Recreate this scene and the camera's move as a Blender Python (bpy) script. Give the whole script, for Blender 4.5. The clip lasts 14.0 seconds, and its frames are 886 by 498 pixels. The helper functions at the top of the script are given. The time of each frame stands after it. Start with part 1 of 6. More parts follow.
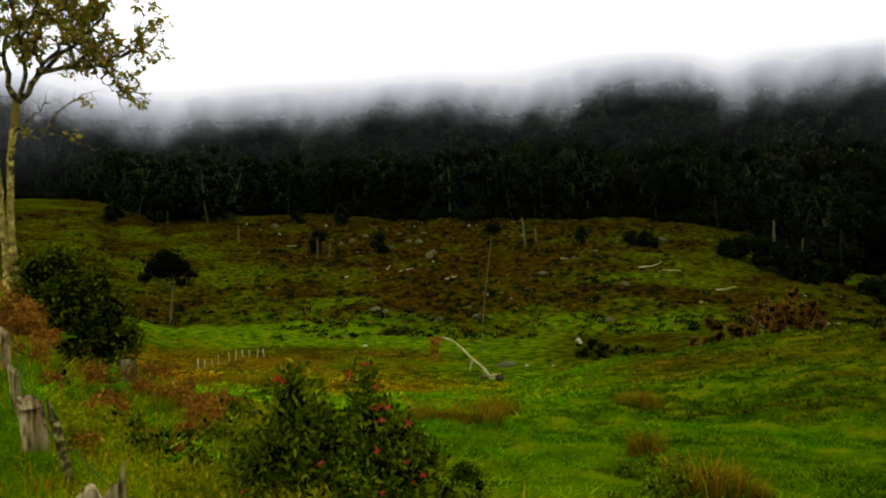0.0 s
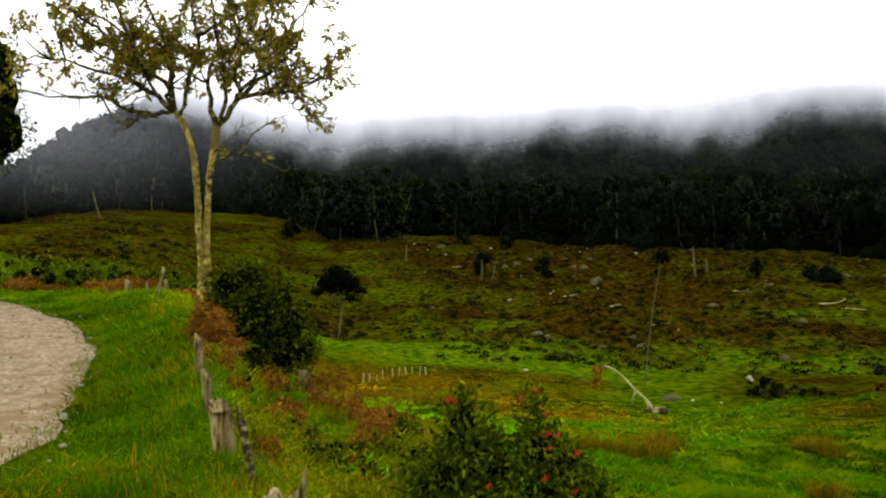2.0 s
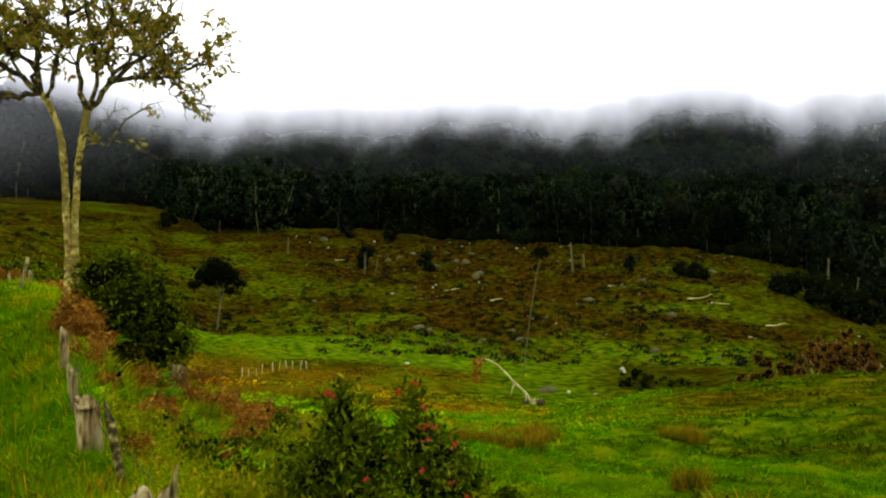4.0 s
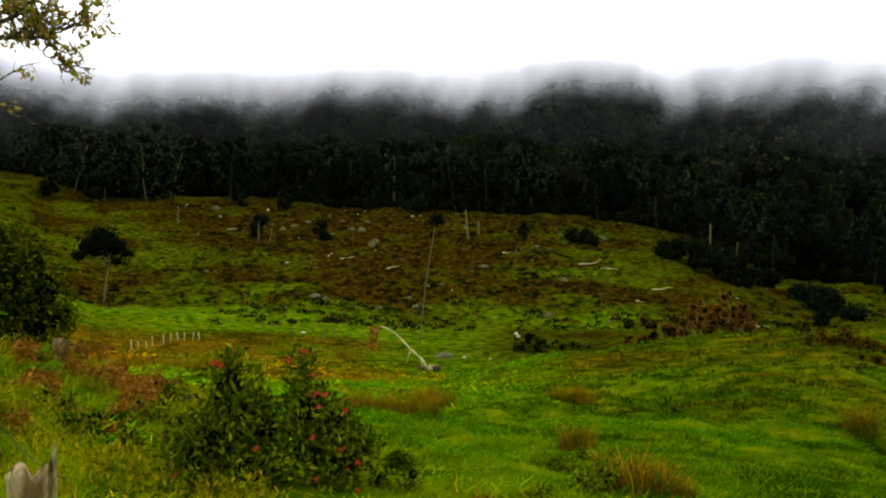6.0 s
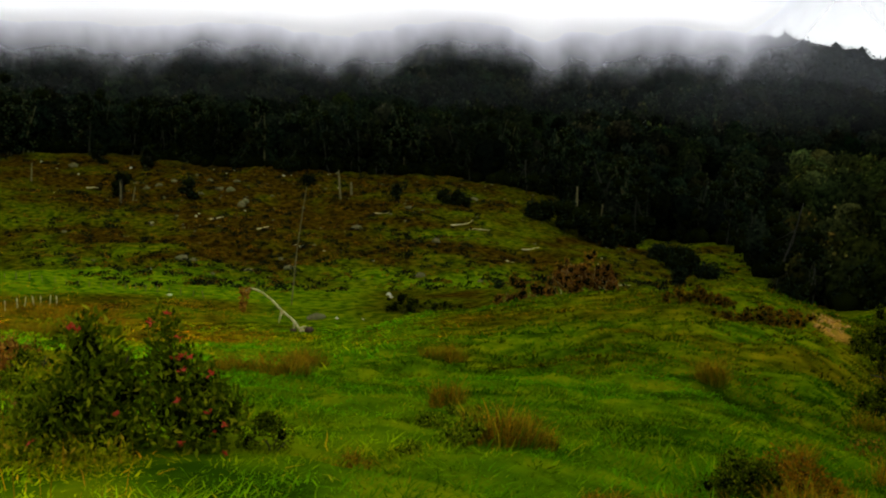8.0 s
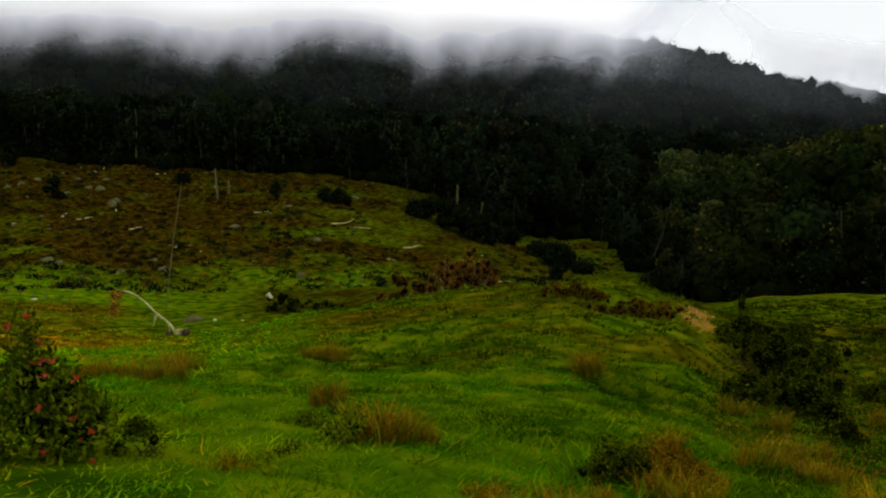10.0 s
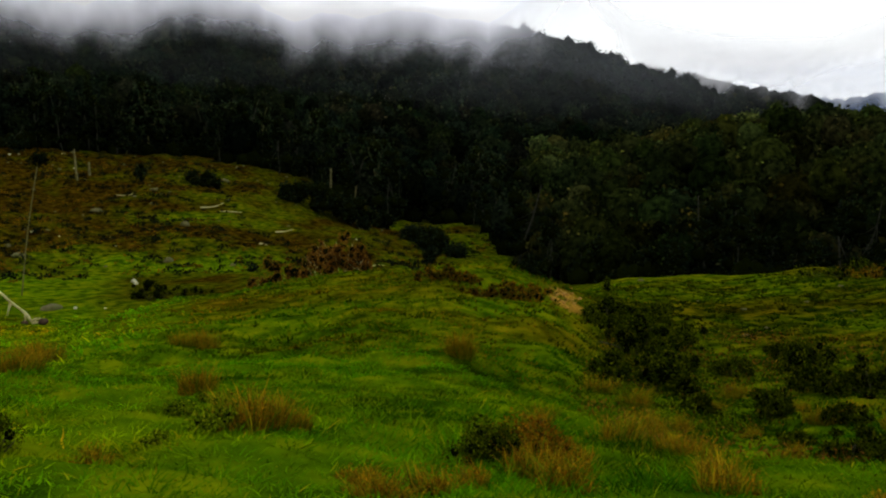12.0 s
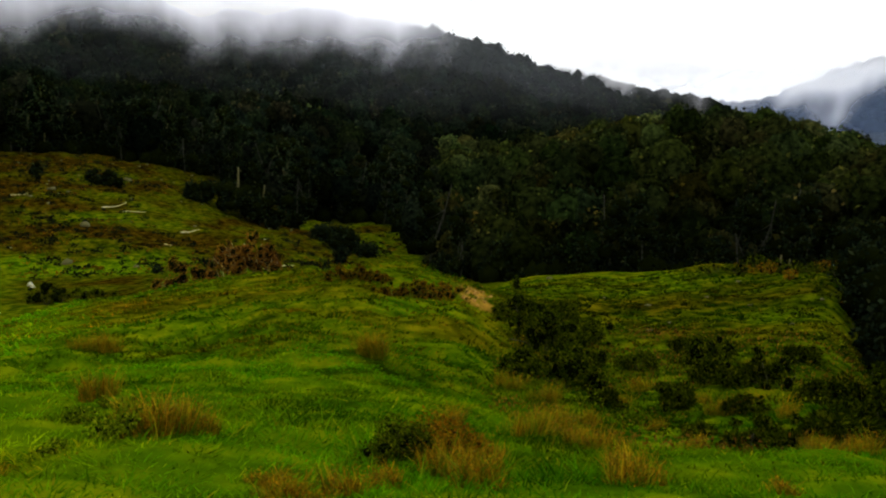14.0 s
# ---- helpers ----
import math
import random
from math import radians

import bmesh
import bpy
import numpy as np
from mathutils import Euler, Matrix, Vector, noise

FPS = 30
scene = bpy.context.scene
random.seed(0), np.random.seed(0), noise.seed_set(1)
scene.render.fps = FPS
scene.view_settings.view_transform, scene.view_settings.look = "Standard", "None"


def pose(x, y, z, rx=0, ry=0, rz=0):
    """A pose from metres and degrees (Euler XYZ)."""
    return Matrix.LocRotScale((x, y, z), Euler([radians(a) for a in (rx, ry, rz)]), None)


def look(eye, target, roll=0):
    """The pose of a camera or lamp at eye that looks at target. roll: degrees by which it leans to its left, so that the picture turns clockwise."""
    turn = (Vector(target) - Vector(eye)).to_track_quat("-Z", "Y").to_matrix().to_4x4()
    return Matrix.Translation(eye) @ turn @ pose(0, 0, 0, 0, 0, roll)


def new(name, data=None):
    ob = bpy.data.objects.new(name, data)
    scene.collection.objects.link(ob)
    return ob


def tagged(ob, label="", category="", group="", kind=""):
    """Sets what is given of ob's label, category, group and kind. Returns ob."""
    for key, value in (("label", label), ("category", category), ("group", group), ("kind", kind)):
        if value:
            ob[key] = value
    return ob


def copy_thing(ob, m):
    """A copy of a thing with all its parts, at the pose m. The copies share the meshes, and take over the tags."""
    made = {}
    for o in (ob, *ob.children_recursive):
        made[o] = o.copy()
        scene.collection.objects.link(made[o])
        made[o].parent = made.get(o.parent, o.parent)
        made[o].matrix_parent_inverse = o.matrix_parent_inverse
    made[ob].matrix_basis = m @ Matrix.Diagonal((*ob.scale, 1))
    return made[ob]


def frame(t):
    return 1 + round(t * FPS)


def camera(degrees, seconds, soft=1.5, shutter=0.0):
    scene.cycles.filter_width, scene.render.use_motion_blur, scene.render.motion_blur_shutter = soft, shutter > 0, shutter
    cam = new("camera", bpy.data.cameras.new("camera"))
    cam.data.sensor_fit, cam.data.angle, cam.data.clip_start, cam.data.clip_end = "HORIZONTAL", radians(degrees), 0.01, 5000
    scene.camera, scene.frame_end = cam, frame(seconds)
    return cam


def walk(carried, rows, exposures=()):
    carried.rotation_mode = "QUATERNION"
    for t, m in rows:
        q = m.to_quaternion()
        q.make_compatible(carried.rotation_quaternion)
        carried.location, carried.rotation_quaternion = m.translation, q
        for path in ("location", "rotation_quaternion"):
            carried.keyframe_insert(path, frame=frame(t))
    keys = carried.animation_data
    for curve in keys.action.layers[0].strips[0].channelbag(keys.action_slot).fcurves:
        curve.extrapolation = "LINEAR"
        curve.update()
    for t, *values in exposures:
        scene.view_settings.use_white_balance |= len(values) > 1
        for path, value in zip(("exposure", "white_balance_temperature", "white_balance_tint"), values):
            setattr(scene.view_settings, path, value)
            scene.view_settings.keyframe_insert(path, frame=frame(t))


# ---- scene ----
cam = camera(53.21, 14.0, soft=2.2)
PATH = [
    (0.0, pose(0.000, 0.000, 1.700, 89.40, 2.80, -0.00)),
    (0.5, pose(-0.009, -0.007, 1.701, 89.70, 2.59, 2.12)),
    (1.0, pose(-0.034, -0.023, 1.706, 90.19, 2.00, 4.21)),
    (1.5, pose(-0.060, -0.038, 1.722, 90.59, 0.80, 7.62)),
    (2.0, pose(-0.089, -0.068, 1.726, 91.23, 0.54, 10.58)),
    (2.5, pose(-0.089, -0.069, 1.732, 91.69, 0.22, 9.30)),
    (3.0, pose(-0.082, -0.075, 1.729, 91.61, -0.10, 7.08)),
    (3.2, pose(-0.079, -0.074, 1.728, 91.50, -0.10, 6.02)),
    (5.3, pose(-0.036, -0.046, 1.714, 89.20, 0.27, -0.55)),
    (5.5, pose(-0.031, -0.048, 1.714, 88.98, 0.29, -1.36)),
    (6.0, pose(-0.006, -0.090, 1.715, 88.68, 0.39, -3.69)),
    (6.5, pose(0.006, -0.095, 1.710, 88.06, 0.72, -6.31)),
    (7.0, pose(0.022, -0.082, 1.705, 87.49, 0.23, -9.27)),
    (7.5, pose(0.019, -0.081, 1.704, 86.56, -0.03, -10.69)),
    (9.8, pose(0.056, -0.070, 1.677, 85.76, 0.08, -18.54)),
    (10.0, pose(0.058, -0.070, 1.676, 86.01, 0.08, -19.56)),
    (10.5, pose(0.059, -0.067, 1.676, 85.53, 0.03, -21.93)),
    (11.0, pose(0.051, -0.103, 1.682, 85.29, 0.01, -24.03)),
    (11.5, pose(0.053, -0.099, 1.682, 85.00, -0.33, -26.06)),
    (12.0, pose(0.055, -0.106, 1.681, 85.00, -0.37, -27.69)),
    (12.5, pose(0.065, -0.094, 1.676, 85.03, -0.52, -29.22)),
    (13.0, pose(0.068, -0.094, 1.677, 85.14, -0.44, -30.84)),
    (13.5, pose(0.068, -0.082, 1.670, 84.90, -0.53, -32.22)),
    (14.0, pose(0.071, -0.074, 1.669, 85.00, -0.49, -33.47)),
]
EXPOSURE = [(t, stops - 0.09, 6600, 10) for t, stops in ((0.0, -0.3), (1.0, -0.1), (2.0, 0.05), (3.0, 0.2), (5.5, 0.15), (7.0, -0.17), (7.7, -0.36), (10.0, -0.52), (11.0, -0.48), (12.0, -0.42), (13.0, -0.27), (14.0, -0.1))]
walk(cam, PATH, EXPOSURE)

# ---- light ----
world = bpy.data.worlds.new("overcast_sky")
scene.world = world
world.use_nodes = True
wn, wl = world.node_tree.nodes, world.node_tree.links
wn.clear()
w_out = wn.new("ShaderNodeOutputWorld")
w_sky = wn.new("ShaderNodeTexSky")
w_sky.sky_type = "NISHITA"
w_sky.sun_disc = False
w_sky.sun_elevation = radians(52)
w_sky.sun_rotation = radians(200)
w_bg = wn.new("ShaderNodeBackground")
w_bg.inputs["Strength"].default_value = 0.05
w_cloud = wn.new("ShaderNodeBackground")
w_cloud.inputs["Color"].default_value = (1.0, 0.985, 0.955, 1)
w_way = wn.new("ShaderNodeTexCoord")
w_sep = wn.new("ShaderNodeSeparateXYZ")
w_rise = wn.new("ShaderNodeMapRange")
w_rise.interpolation_type = "SMOOTHSTEP"
for k, v in (("From Min", 0.0), ("From Max", 0.9), ("To Min", 1.35), ("To Max", 0.86)):
    w_rise.inputs[k].default_value = v
wl.new(w_way.outputs["Generated"], w_sep.inputs[0])
wl.new(w_sep.outputs["Z"], w_rise.inputs["Value"])
wl.new(w_rise.outputs["Result"], w_cloud.inputs["Strength"])
w_add = wn.new("ShaderNodeAddShader")
wl.new(w_sky.outputs[0], w_bg.inputs["Color"])
wl.new(w_bg.outputs[0], w_add.inputs[0])
wl.new(w_cloud.outputs[0], w_add.inputs[1])
wl.new(w_add.outputs[0], w_out.inputs["Surface"])

sun = new("sun", bpy.data.lights.new("sun", "SUN"))
sun.data.energy = 0.3
sun.data.angle = radians(20)
sun.data.color = (1.0, 0.96, 0.9)
sun.matrix_world = look((60, -90, 160), (0, 0, 0))


# ---- small maths ----
def vnoise(x, y, seed=0):
    """Smooth value noise on arrays, about -1 to 1."""
    x, y = np.asarray(x, float), np.asarray(y, float)
    ix, iy = np.floor(x).astype(np.int64), np.floor(y).astype(np.int64)
    fx, fy = x - ix, y - iy
    fx, fy = fx * fx * (3 - 2 * fx), fy * fy * (3 - 2 * fy)

    def lattice(a, b):
        h = (a * 374761393 + b * 668265263 + seed * 1442695041) & 0xFFFFFFFF
        h = ((h ^ (h >> 13)) * 1274126177) & 0xFFFFFFFF
        return ((h ^ (h >> 16)) & 0xFFFF) / 32767.5 - 1

    low = lattice(ix, iy) * (1 - fx) + lattice(ix + 1, iy) * fx
    high = lattice(ix, iy + 1) * (1 - fx) + lattice(ix + 1, iy + 1) * fx
    return low * (1 - fy) + high * fy


def fnoise(x, y, seed=0, octaves=3):
    total = np.zeros(np.broadcast(np.asarray(x), np.asarray(y)).shape)
    for k in range(octaves):
        total = total + vnoise(np.asarray(x) * 2 ** k, np.asarray(y) * 2 ** k, seed + 17 * k) / 2 ** k
    return total / 1.6


def step(a, b, v):
    s = np.clip((np.asarray(v, float) - a) / (b - a), 0, 1)
    return s * s * (3 - 2 * s)


def pchip(xs, ys, x):
    """Shape-keeping cubic through xs (1D), ys (n, ...) at x (1D)."""
    xs, ys, x = np.asarray(xs, float), np.asarray(ys, float), np.asarray(x, float)
    flat = ys.reshape(len(xs), -1)
    h = np.diff(xs)[:, None]
    d = np.diff(flat, axis=0) / h
    m = np.zeros_like(flat)
    good = d[:-1] * d[1:] > 0
    m[1:-1] = np.where(good, 2 * d[:-1] * d[1:] / np.where(good, d[:-1] + d[1:], 1), 0)
    m[0], m[-1] = d[0], d[-1]
    i = np.clip(np.searchsorted(xs, x) - 1, 0, len(xs) - 2)
    t = np.clip((x - xs[i]) / h[i, 0], 0, 1)[:, None]
    hh = h[i]
    out = ((2 * t ** 3 - 3 * t ** 2 + 1) * flat[i] + (t ** 3 - 2 * t ** 2 + t) * hh * m[i]
           + (3 * t ** 2 - 2 * t ** 3) * flat[i + 1] + (t ** 3 - t ** 2) * hh * m[i + 1])
    return out.reshape((len(x),) + ys.shape[1:])


# ---- the lie of the land: cross-sections by bearing (degrees, left positive), (distance, height) ----
LAND = {}


def section(bearing, *pairs):
    LAND[bearing] = pairs


section(180, (6, 0), (12, 0.2), (25, 0.8), (60, 3), (140, 10), (290, 22), (680, 50), (2200, 60))
section(110, (6, 0), (12, 0.1), (25, 0.7), (60, 2.5), (140, 8), (290, 20), (680, 40), (2200, 60))
section(60, (6, 0), (12, 0.1), (20, 0.6), (40, 1.2), (80, 1.5), (140, 6), (230, 15), (480, 25), (680, 20), (2200, 60))
section(40, (6, 0), (12, 0.1), (20, 0.6), (30, 1.1), (40, 0.8), (80, 0.5), (140, 5), (205, 11), (330, 20), (480, 31), (700, 20), (2200, 60))
section(34, (6, 0), (12, 0.1), (20, 0.6), (30, 1.1), (40, 0.6), (80, -1), (140, 4), (230, 14.6), (330, 27), (480, 52), (620, 76), (2200, 60))
section(28, (6, -0.05), (8, 0.05), (12, 0.45), (16, 0.95), (26, 1.0), (34, 0.6), (45, -0.8), (80, -3), (140, 2), (230, 12.5), (290, 20), (340, 29), (480, 62), (640, 112), (2200, 60))
section(25.5, (5, -0.12), (7.5, 0.03), (11.7, 0.55), (15, 1.05), (20, 0.8), (27, 0.2), (40, -2), (80, -5), (130, -2), (230, 12.2), (330, 25), (480, 56), (660, 118), (2200, 60))
section(23, (5, -0.16), (8, -0.06), (12, 0.02), (15, 0.1), (20, -0.6), (35, -3.2), (80, -6.2), (130, -4.2), (230, 12), (330, 24), (480, 56), (660, 124), (2200, 60))
section(20, (5, -0.2), (8, -0.15), (12, -0.2), (15, -0.3), (22, -1.4), (40, -4.2), (80, -7.6), (130, -6.6), (160, -4.5), (235, 11), (330, 24), (480, 58), (680, 128), (2200, 60))
section(17, (5, -0.22), (9, -0.28), (12, -0.42), (16, -0.95), (25, -2.2), (50, -5.4), (85, -9), (130, -8.8), (160, -6.5), (235, 10), (330, 23), (480, 59), (680, 130), (2200, 60))
section(8, (5, -0.2), (9, -0.6), (14, -1.2), (25, -2.8), (50, -6.4), (85, -10.3), (125, -9.5), (160, -6), (235, 9), (330, 22), (480, 59), (680, 132), (2200, 60))
section(-3, (5, -0.3), (9, -0.8), (14, -1.5), (25, -3.4), (50, -7.2), (82, -11.2), (115, -11.5), (160, -6.3), (235, 7.8), (330, 21), (480, 59), (680, 131), (2200, 60))
section(-10, (5, -0.3), (9, -0.85), (14, -1.6), (25, -3.6), (45, -5.6), (62, -7.2), (85, -11.5), (120, -11), (160, -6), (235, 5), (330, 20), (480, 59), (680, 126), (2200, 60))
section(-17, (5, -0.35), (9, -0.9), (14, -1.7), (25, -3.6), (45, -4.9), (60, -6.0), (80, -10.5), (120, -11), (160, -7.5), (225, 1), (330, 19), (480, 58), (680, 116), (2200, 60))
section(-26, (5, -0.4), (9, -1.0), (14, -1.8), (25, -3.5), (40, -3.9), (56, -4.5), (75, -8.5), (120, -13), (170, -12.5), (230, -10), (300, 4), (480, 52), (680, 107), (2200, 60))
section(-34, (5, -0.5), (9, -1.15), (14, -2.1), (25, -4.2), (40, -4.6), (54, -4.8), (70, -8.3), (110, -13.2), (150, -15.5), (200, -10), (290, -2), (480, 45), (680, 92), (2200, 60))
section(-40, (5, -0.55), (9, -1.25), (14, -2.6), (25, -4.9), (38, -6.3), (55, -6.9), (95, -9.3), (110, -11.6), (125, -13.5), (145, -12), (200, -1), (250, 1), (290, -2), (400, 12), (680, 69), (900, 90), (1150, 128), (1500, 60), (2300, 160))
section(-46, (5, -0.5), (9, -1.3), (14, -2.8), (25, -5.4), (40, -6.8), (60, -7.3), (92, -8.3), (105, -10.6), (125, -12.5), (145, -9.5), (200, 4.5), (250, 7.5), (290, 6), (400, 2), (680, 40), (900, 60), (1150, 104), (1500, 60), (2300, 175))
section(-52, (5, -0.45), (9, -1.2), (14, -2.7), (25, -5.3), (40, -6.6), (60, -6.8), (85, -6.6), (98, -9.6), (120, -11.5), (145, -9), (200, 4), (250, 7), (290, 5), (400, -5), (680, 0), (900, 20), (1150, 70), (1500, 50), (2300, 166))
section(-57, (5, -0.4), (9, -1.1), (14, -2.5), (25, -5), (40, -6.3), (60, -6), (80, -6.1), (92, -9.5), (115, -11), (145, -9), (200, 0), (250, 2.5), (290, 1), (400, -8), (680, -10), (1200, 10), (2300, 212))
section(-62, (5, -0.4), (9, -1), (14, -2.4), (25, -5), (40, -8), (60, -11), (92, -13), (140, -10), (200, -3), (250, -1), (290, -4), (400, -10), (680, -20), (1200, 0), (2300, 240))
section(-90, (6, -0.3), (9, -0.6), (14, -1.6), (25, -4), (60, -10), (140, -10), (290, -5), (680, 0), (2200, 120))
section(-135, (6, 0), (12, 0.2), (25, 0.8), (60, 2), (140, 6), (290, 15), (680, 40), (2200, 60))
section(-180, (6, 0), (12, 0.2), (25, 0.8), (60, 3), (140, 10), (290, 22), (680, 50), (2200, 60))

LOGR = np.linspace(math.log(0.3), math.log(4800), 420)
BEARINGS = sorted(LAND)
LAND_ROWS = np.array([pchip([math.log(0.3)] + [math.log(r) for r, _ in LAND[b]] + [math.log(4800)],
                            [0.0] + [z for _, z in LAND[b]] + [LAND[b][-1][1] * 0.7], LOGR) for b in BEARINGS])
FINE_B = np.linspace(-180, 180, 1441)
LAND_FINE = pchip(BEARINGS, LAND_ROWS, FINE_B)


def smooth_height(b, r):
    """Height of the bare land at bearing b and distance r (arrays)."""
    u = np.clip((b + 180) * 4, 0, 1439.999)
    v = np.clip((np.log(np.maximum(r, 0.31)) - LOGR[0]) / (LOGR[1] - LOGR[0]), 0, 418.999)
    i, j = u.astype(int), v.astype(int)
    fu, fv = u - i, v - j
    return ((LAND_FINE[i, j] * (1 - fv) + LAND_FINE[i, j + 1] * fv) * (1 - fu)
            + (LAND_FINE[i + 1, j] * (1 - fv) + LAND_FINE[i + 1, j + 1] * fv) * fu)


# middle line of the gravel road, which bends away to the left
ROAD = [(1.0, -40.0), (-0.8, -18.0), (-3.6, -4.0), (-5.6, 2.0), (-7.3, 5.9), (-9.0, 9.5), (-12.4, 14.8), (-19.2, 19.6), (-32.0, 22.5), (-60.0, 23.0)]
ROAD_HALF = 2.28


def road_line(n=240):
    a = np.array(ROAD)
    s = np.concatenate([[0], np.cumsum(np.hypot(*np.diff(a, axis=0).T))])
    return pchip(s, a, np.linspace(0, s[-1], n))


ROAD_PTS = road_line()


def road_distance(x, y):
    x, y = np.asarray(x, float), np.asarray(y, float)
    out = np.full(x.shape, 1e3)
    near = np.hypot(x, y) < 75
    if near.any():
        p = np.stack([x[near], y[near]], -1)
        out[near] = np.min(np.hypot(p[:, None, 0] - ROAD_PTS[None, :, 0], p[:, None, 1] - ROAD_PTS[None, :, 1]), 1)
    return out


def edge_distance(b):
    """How far off the forest begins, by bearing."""
    return np.interp(b, [-180, -75, -61.5, -59.5, -57, -45, -37, -34.5, -33, -31.6, -30.6, -29.5, -28, -26, -24, -21, -18, -15, -12.5, -8, 0, 6, 11.4, 14, 18, 20, 22.6, 28, 31, 34, 37, 60],
                     [46, 46, 46, 66, 105, 118, 125, 138, 146, 168, 196, 206, 214, 218, 216, 222, 222, 226, 238, 227, 223, 233, 243, 234, 236, 276, 302, 292, 288, 240, 214, 214])


def height(x, y):
    x, y = np.asarray(x, float), np.asarray(y, float)
    r = np.hypot(x, y)
    b = np.degrees(np.arctan2(-x, y))
    z = smooth_height(b, r)
    rough = step(2.5, 8, r)
    z = z + rough * ((0.17 * fnoise(x / 1.5, y / 1.5, 3) + 0.03 * fnoise(x / 0.5, y / 0.5, 4) * step(4, 9, r)) * (1 - step(20, 55, r)) + 0.20 * fnoise(x / 5.0, y / 5.0, 5) * step(8, 22, r))
    mound = 0.34 * np.abs(fnoise(x / 2.4, y / 2.4, 6, 2)) * (1 - step(34, 60, r)) + 0.42 * np.abs(fnoise(x / 5.5, y / 5.5, 7, 2)) * step(16, 28, r)
    z = z + rough * (mound - 0.14) * (1 - step(90, 116, r))
    slope = step(100, 130, r) * (1 - step(230, 260, r)) * step(-33, -28, b)
    z = z + slope * (1.3 * fnoise(x / 14, y / 14, 8) + 0.9 * np.abs(fnoise(x / 5, y / 5, 9)))
    z = z + step(300, 500, r) * (7 * fnoise(x / 70, y / 70, 12) + 3 * fnoise(x / 24, y / 24, 13))
    z = z + step(1000, 1600, r) * (26 * fnoise(x / 210, y / 210, 21) + 9 * fnoise(x / 50, y / 50, 23))
    # small scarp of the knoll where the soil has slipped
    d = np.hypot((b + 30.5) / 5.5, (r - 50) / 7)
    z = z + 0.55 * (1 - step(0.3, 1.0, d))
    w = 1 - step(ROAD_HALF - 0.2, ROAD_HALF + 1.6, road_distance(x, y))
    return z + w * (smooth_height(b, r) - z) - 0.03 * w


def slip(b, r):
    """How bare the yellow earth slip on the knoll is."""
    x, y = -r * np.sin(np.radians(b)), r * np.cos(np.radians(b))
    return (1 - step(0.5, 1.0, np.hypot((b + 35.8) / 1.6, (r - 48.5) / 4.5))) * step(-0.45, 0.15, fnoise(x / 1.1, y / 1.1, 49))


def straw_cover(x, y, b, r):
    """How much the pasture is straw-coloured: the valley floor, the top of the knoll and the far right ridge."""
    s = step(-0.5, 0.2, fnoise(x / 11, y / 11, 46) + 0.35 * fnoise(x / 3, y / 3, 48)) * (0.9 * step(48, 58, r) * (1 - step(98, 106, r)) * step(-1, 3, b) * (1 - step(26, 32, b)))
    s = s + 0.5 * step(-0.35, 0.5, fnoise(x / 4, y / 4, 50)) * step(24, 34, r) * (1 - step(50, 58, r)) * step(-44, -34, b) * (1 - step(-14, -6, b))
    s = s + 0.35 * step(-0.1, 0.6, fnoise(x / 5, y / 5, 52)) * step(40, 50, r) * (1 - step(92, 100, r)) * (1 - step(-40, -36, b)) * step(-62, -58, b)
    return np.clip(s, 0, 1)


def spot(b, r, dz=0.0):
    x, y = -r * math.sin(radians(b)), r * math.cos(radians(b))
    return Vector((x, y, float(height(np.array([x]), np.array([y]))[0]) + dz))


# ---- materials ----
def material(name, rough=0.8, spec=0.3):
    m = bpy.data.materials.new(name)
    m.use_nodes = True
    n, l = m.node_tree.nodes, m.node_tree.links
    b = n["Principled BSDF"]
    b.inputs["Roughness"].default_value = rough
    b.inputs["Specular IOR Level"].default_value = spec
    return m, n, l, b


def ramp(n, l, value, stops):
    c = n.new("ShaderNodeValToRGB")
    while len(c.color_ramp.elements) < len(stops):
        c.color_ramp.elements.new(0.5)
    for e, (p, col) in zip(c.color_ramp.elements, stops):
        e.position, e.color = p, (*col, 1)
    l.new(value, c.inputs[0])
    return c.outputs[0]


def noise_tex(n, l, scale, detail=4, coords=None, rough=0.55):
    t = n.new("ShaderNodeTexNoise")
    t.inputs["Scale"].default_value, t.inputs["Detail"].default_value, t.inputs["Roughness"].default_value = scale, detail, rough
    if coords is not None:
        l.new(coords, t.inputs["Vector"])
    return t.outputs["Fac"]


def blend(n, l, fac, a, b, mode="MIX"):
    x = n.new("ShaderNodeMix")
    x.data_type, x.blend_type = "RGBA", mode
    if isinstance(fac, float):
        x.inputs[0].default_value = fac
    else:
        l.new(fac, x.inputs[0])
    for k, v in ((6, a), (7, b)):
        if isinstance(v, tuple):
            x.inputs[k].default_value = (*v, 1)
        else:
            l.new(v, x.inputs[k])
    return x.outputs[2]


def position(n):
    return n.new("ShaderNodeNewGeometry").outputs["Position"]


def bump(n, l, b, value, strength, distance):
    k = n.new("ShaderNodeBump")
    k.inputs["Strength"].default_value, k.inputs["Distance"].default_value = strength, distance
    l.new(value, k.inputs["Height"])
    l.new(k.outputs[0], b.inputs["Normal"])


